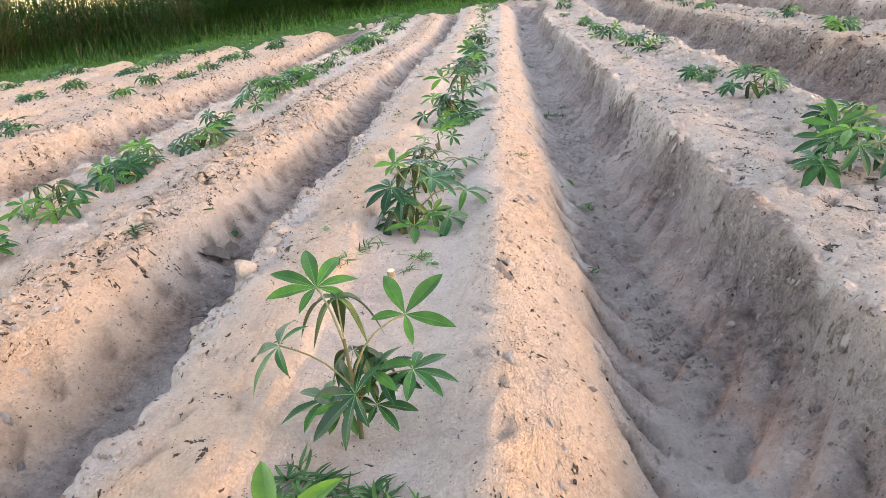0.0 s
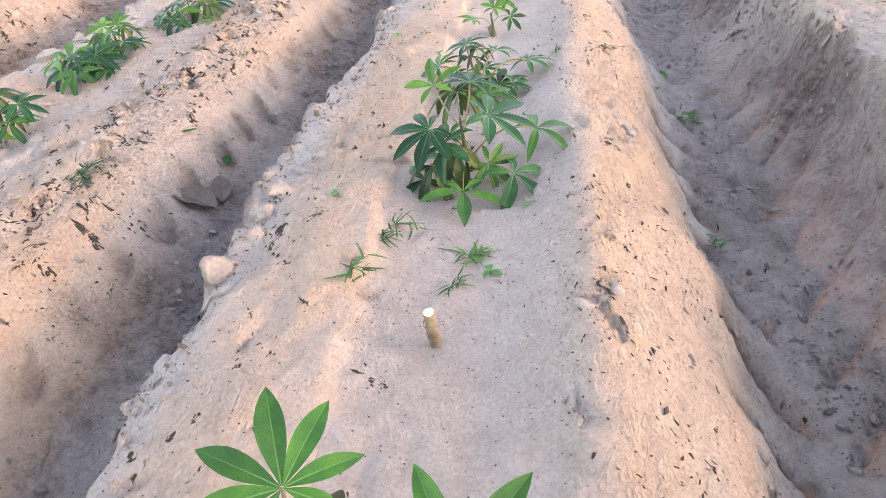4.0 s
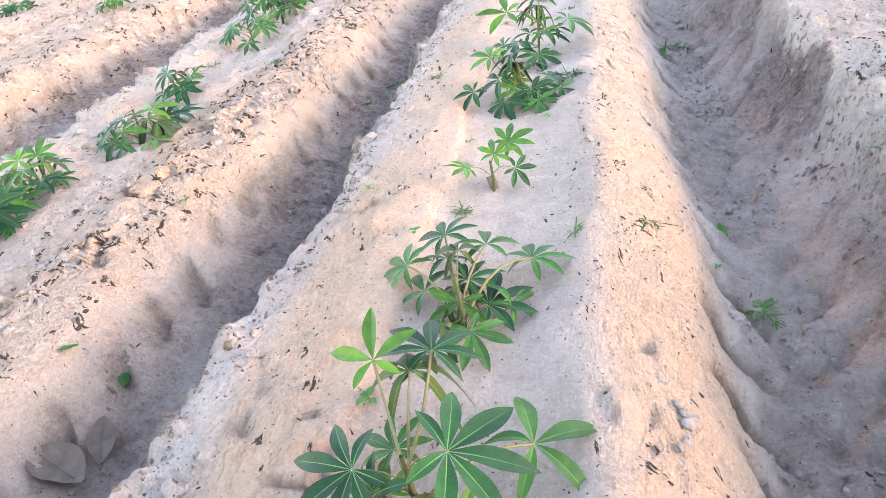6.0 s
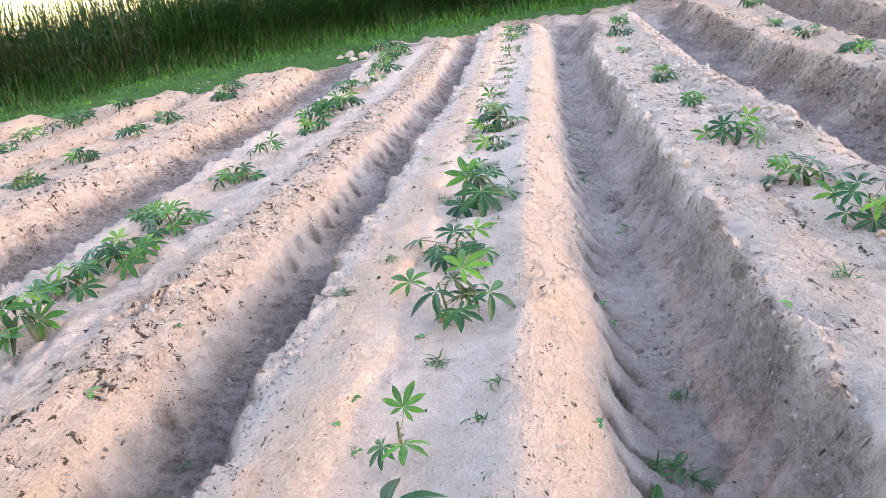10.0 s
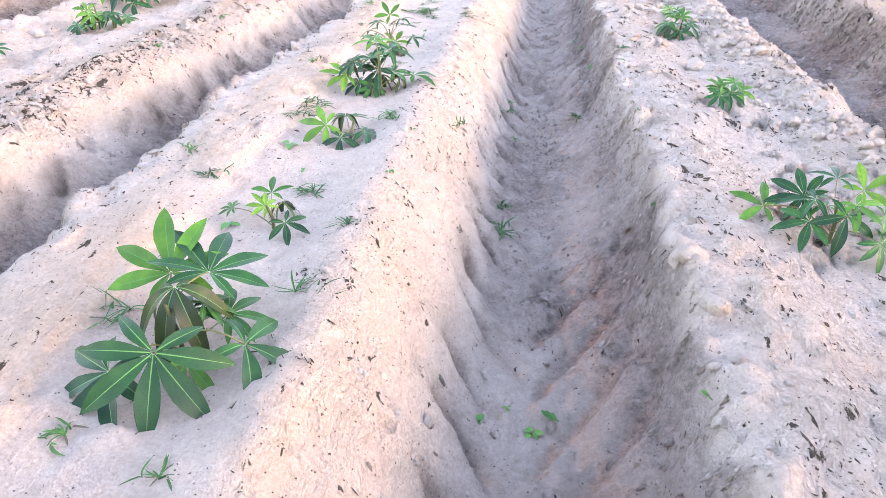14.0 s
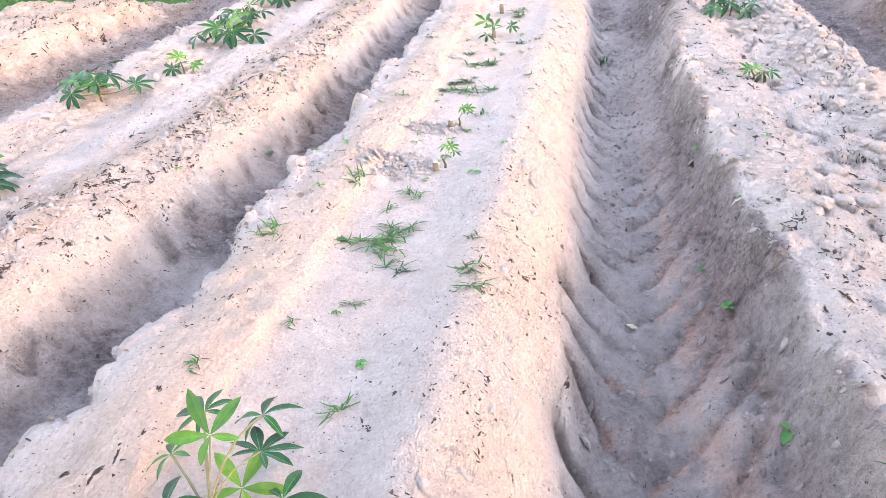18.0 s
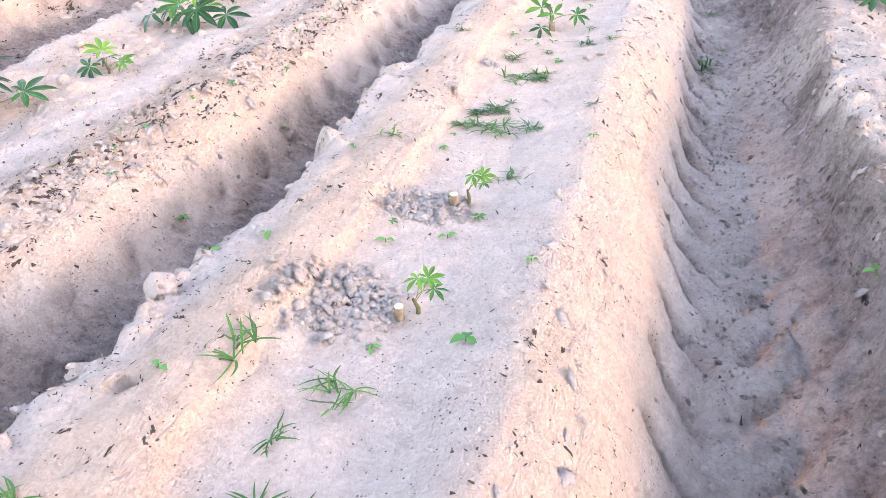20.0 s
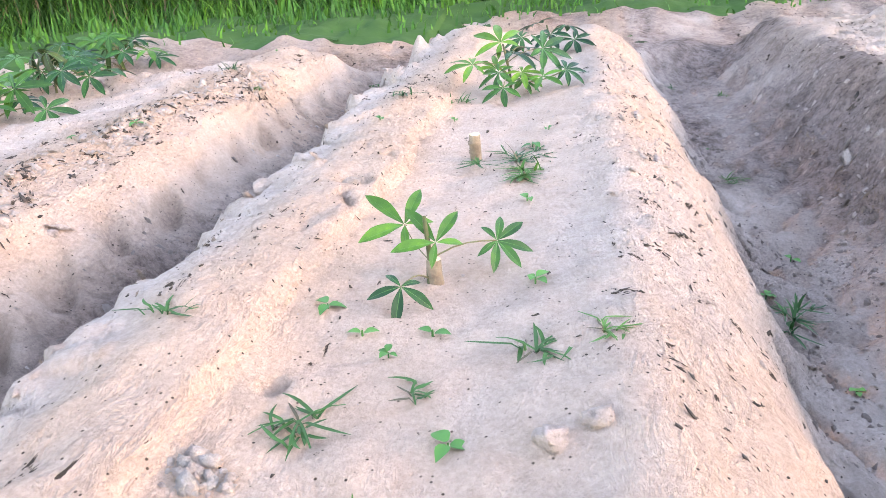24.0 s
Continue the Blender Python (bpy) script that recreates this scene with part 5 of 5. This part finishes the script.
def heap(x, y, rx, ry, n, seed):
    rng = np.random.default_rng(seed)
    a, r = rng.uniform(0, 6.28, n), np.sqrt(rng.random(n)) * (0.75 + 0.5 * rng.random(n))
    ob = scatter("crumb_heap", (x + rx * r * np.cos(a), y + ry * r * np.sin(a)), np.clip(rng.lognormal(-5.3, 0.5, n), 0.002, 0.014), 0.8, (GREY_CLOD, CLOD), seed)
    ob.data.polygons.foreach_set("material_index", np.repeat((rng.random(n) < 0.45).astype(np.int32), 14))
    return tagged(ob, "loose heap of grey dug-up soil crumbs", "soil", "crumb heaps", kind="stuff")


heap(-0.1, 9.71, 0.12, 0.1, 420, 201)
heap(-0.06, 10.1, 0.1, 0.075, 320, 202)
heap(-0.13, 11.02, 0.03, 0.025, 40, 203)


def fallen_leaf(x, y, length, width, material, label, turn, tip=10, curl=0.25, lift=0.012):
    verts, faces = [], []
    n = 12
    for i in range(n + 1):
        t = i / n
        w = width * 0.5 * math.sin(math.pi * (0.03 + 0.95 * t)) ** 0.8
        for c in range(-3, 4):
            u = c / 3
            verts.append((u * w, (t - 0.5) * length, curl * (u * u * w + 0.5 * (t - 0.5) ** 2 * length) + 0.004 * noise.noise(Vector((u * 2, t * 6, turn)))))
    for i in range(n):
        for c in range(6):
            a = i * 7 + c
            faces.append((a, a + 1, a + 8, a + 7))
    me = mesh_from("fallen_leaf", verts, faces, (material,))
    me.materials.append(material)
    ob = piece("fallen_leaf", me, None, pose(x, y, gz(x, y) + lift, tip, tip * 0.6, turn))
    rib = tube_mesh("midrib", arc((0, -length * 0.62, 0.002), (0, length * 0.45, curl * length * 0.1), 0.002, 7), [0.0016, 0.0016, 0.0014, 0.0012, 0.001, 0.0008, 0.0005], (material,), 5)
    piece("midrib", rib, ob)
    return tagged(ob, label, "leaf", "fallen leaves")


fallen_leaf(-0.735, 2.26, 0.13, 0.085, DRY_LEAF, "large curled brown dead leaf in the furrow", 70, 12, 0.5, 0.022)
fallen_leaf(-0.70, 2.34, 0.10, 0.05, DRY_LEAF, "brown dead leaf lying in the furrow", 25, 18, 0.5, 0.02)
fallen_leaf(-0.81, 2.47, 0.036, 0.022, SPROUT, "small pale green fallen leaf in furrow", 140, 12, 0.3)
fallen_leaf(-0.745, 2.5, 0.035, 0.026, WEED, "small grey-green fallen leaf in furrow", 20, 15, 0.4)
fallen_leaf(0.497, 3.15, 0.05, 0.026, WEED, "dull green fallen leaf against the furrow wall", 15, 25, 0.3)
fallen_leaf(0.486, 4.65, 0.05, 0.026, WEED, "dull green fallen leaf against the furrow wall", -10, 25, 0.3)
fallen_leaf(0.43, 5.55, 0.045, 0.02, DRY_LEAF, "dark fallen leaf at the furrow edge", 10, 25, 0.3)
fallen_leaf(0.62, 6.45, 0.035, 0.02, SPROUT, "small green fallen leaf in furrow", 60, 8, 0.3)
fallen_leaf(0.58, 9.28, 0.03, 0.018, PITH, "small pale dry leaf in the furrow", 70, 10, 0.3)


def cut_stake(x, y, height, radius, lean, label):
    me = tube_mesh("cut_stake", [(0, 0, -0.05), (0.001, 0, height * 0.45), (0.003, 0.001, height)], [radius, radius * 1.04, radius * 0.95], (BARK, PITH), 14, True)
    root = tagged(piece("cut_stake", me, None, pose(x, y, gz(x, y), lean, -8, 30)), label, "stake", "cut stakes")
    for k, h in enumerate((0.35, 0.7)):
        ring = tube_mesh("bud_scar", [(0, 0, height * h - 0.002), (0, 0, height * h + 0.002)], [radius * 1.12, radius * 1.1], (BARK,), 14)
        piece("bud_scar", ring, root)
    return root


cut_stake(-0.02, 1.55, 0.072, 0.0085, 12, "short pale cassava cutting standing in the soil")
cut_stake(-0.01, 12.0, 0.055, 0.0115, 8, "short grey-barked cassava cutting standing in the soil")
cut_stake(0.015, 9.7, 0.03, 0.008, 14, "short pale cassava cutting beside the crumb heap")
cut_stake(-0.005, 10.12, 0.03, 0.009, 14, "short pale cassava cutting beside the crumb heap")
cut_stake(1.12, 6.12, 0.03, 0.012, 20, "pale end of a cassava cutting on the ridge")


def dry_root(x, y, size, turn, label):
    """A curled thread of dead root lying on the soil."""
    pts = [(size * math.cos(a) * (1 - 0.02 * a), 0.62 * size * math.sin(a), 0.004 + 0.003 * math.sin(2.3 * a)) for a in (0.45 * k for k in range(14))]
    me = tube_mesh("dry_root", pts, [0.0016 - 0.00007 * k for k in range(14)], (CHIP,), 6)
    return tagged(piece("dry_root", me, None, pose(x, y, gz(x, y), 0, 0, turn)), label, "root", "dry roots")


dry_root(0.925, 9.36, 0.022, 15, "small dark curled dead root lying on the ridge")
dry_root(0.14, 6.27, 0.03, 80, "small dark curled dead root lying on sand")

# ---- behind the tall grass: a tree and a fence post ----
def tree(x, y):
    rng = random.Random(7)
    root = tagged(new("tree"), "tree with a sunlit orange-brown trunk behind grass", "tree")
    root.matrix_basis = pose(x, y, 0.15)
    pts = [(0, 0, -0.2), (0.02, 0, 0.4), (0.0, 0.03, 1.5), (-0.08, 0, 3.0), (-0.05, 0.1, 4.6), (0.1, 0.1, 6.2)]
    piece("trunk", tube_mesh("trunk", pts, [0.42, 0.3, 0.25, 0.22, 0.17, 0.1], (TREE_BARK,), 14), root)
    clumps = []
    for k in range(9):
        h, az = rng.uniform(3.0, 6.0), k * 2.4
        tip = Vector((math.cos(az) * rng.uniform(1.2, 2.4), math.sin(az) * rng.uniform(1.2, 2.4), h + rng.uniform(0.6, 1.6)))
        piece("limb", tube_mesh("limb", arc((-0.05, 0.05, h), tip, 0.25, 6), [0.09, 0.07, 0.055, 0.04, 0.03, 0.015], (TREE_BARK,), 7), root)
        clumps.append(tip)
    g = np.random.default_rng(8)
    c = np.array([tuple(p) for p in clumps])[g.integers(0, len(clumps), 5200)] + g.normal(0, 0.55, (5200, 3)) * np.array([1.1, 1.1, 0.7])
    n = len(c)
    me = blades("crown", (c[:, 0], c[:, 1], c[:, 2], g.uniform(0.12, 0.24, n), g.uniform(0.06, 0.1, n), g.uniform(0, 6.28, n), g.uniform(0.3, 1.2, n), np.zeros(n, int)), (REED,), 2)
    piece("crown", me, root)


tree(-17.6, 27.2)
post = tagged(piece("fence_post", tube_mesh("fence_post", [(0, 0, -0.3), (0.01, 0, 0.5), (0.0, 0.01, 1.06)], [0.075, 0.07, 0.065], (WEATHERED,), 9, True), None, pose(-8.3, 14.6, 0.1, 2, -3, 0)), "weathered grey wooden fence post in tall grass", "post")
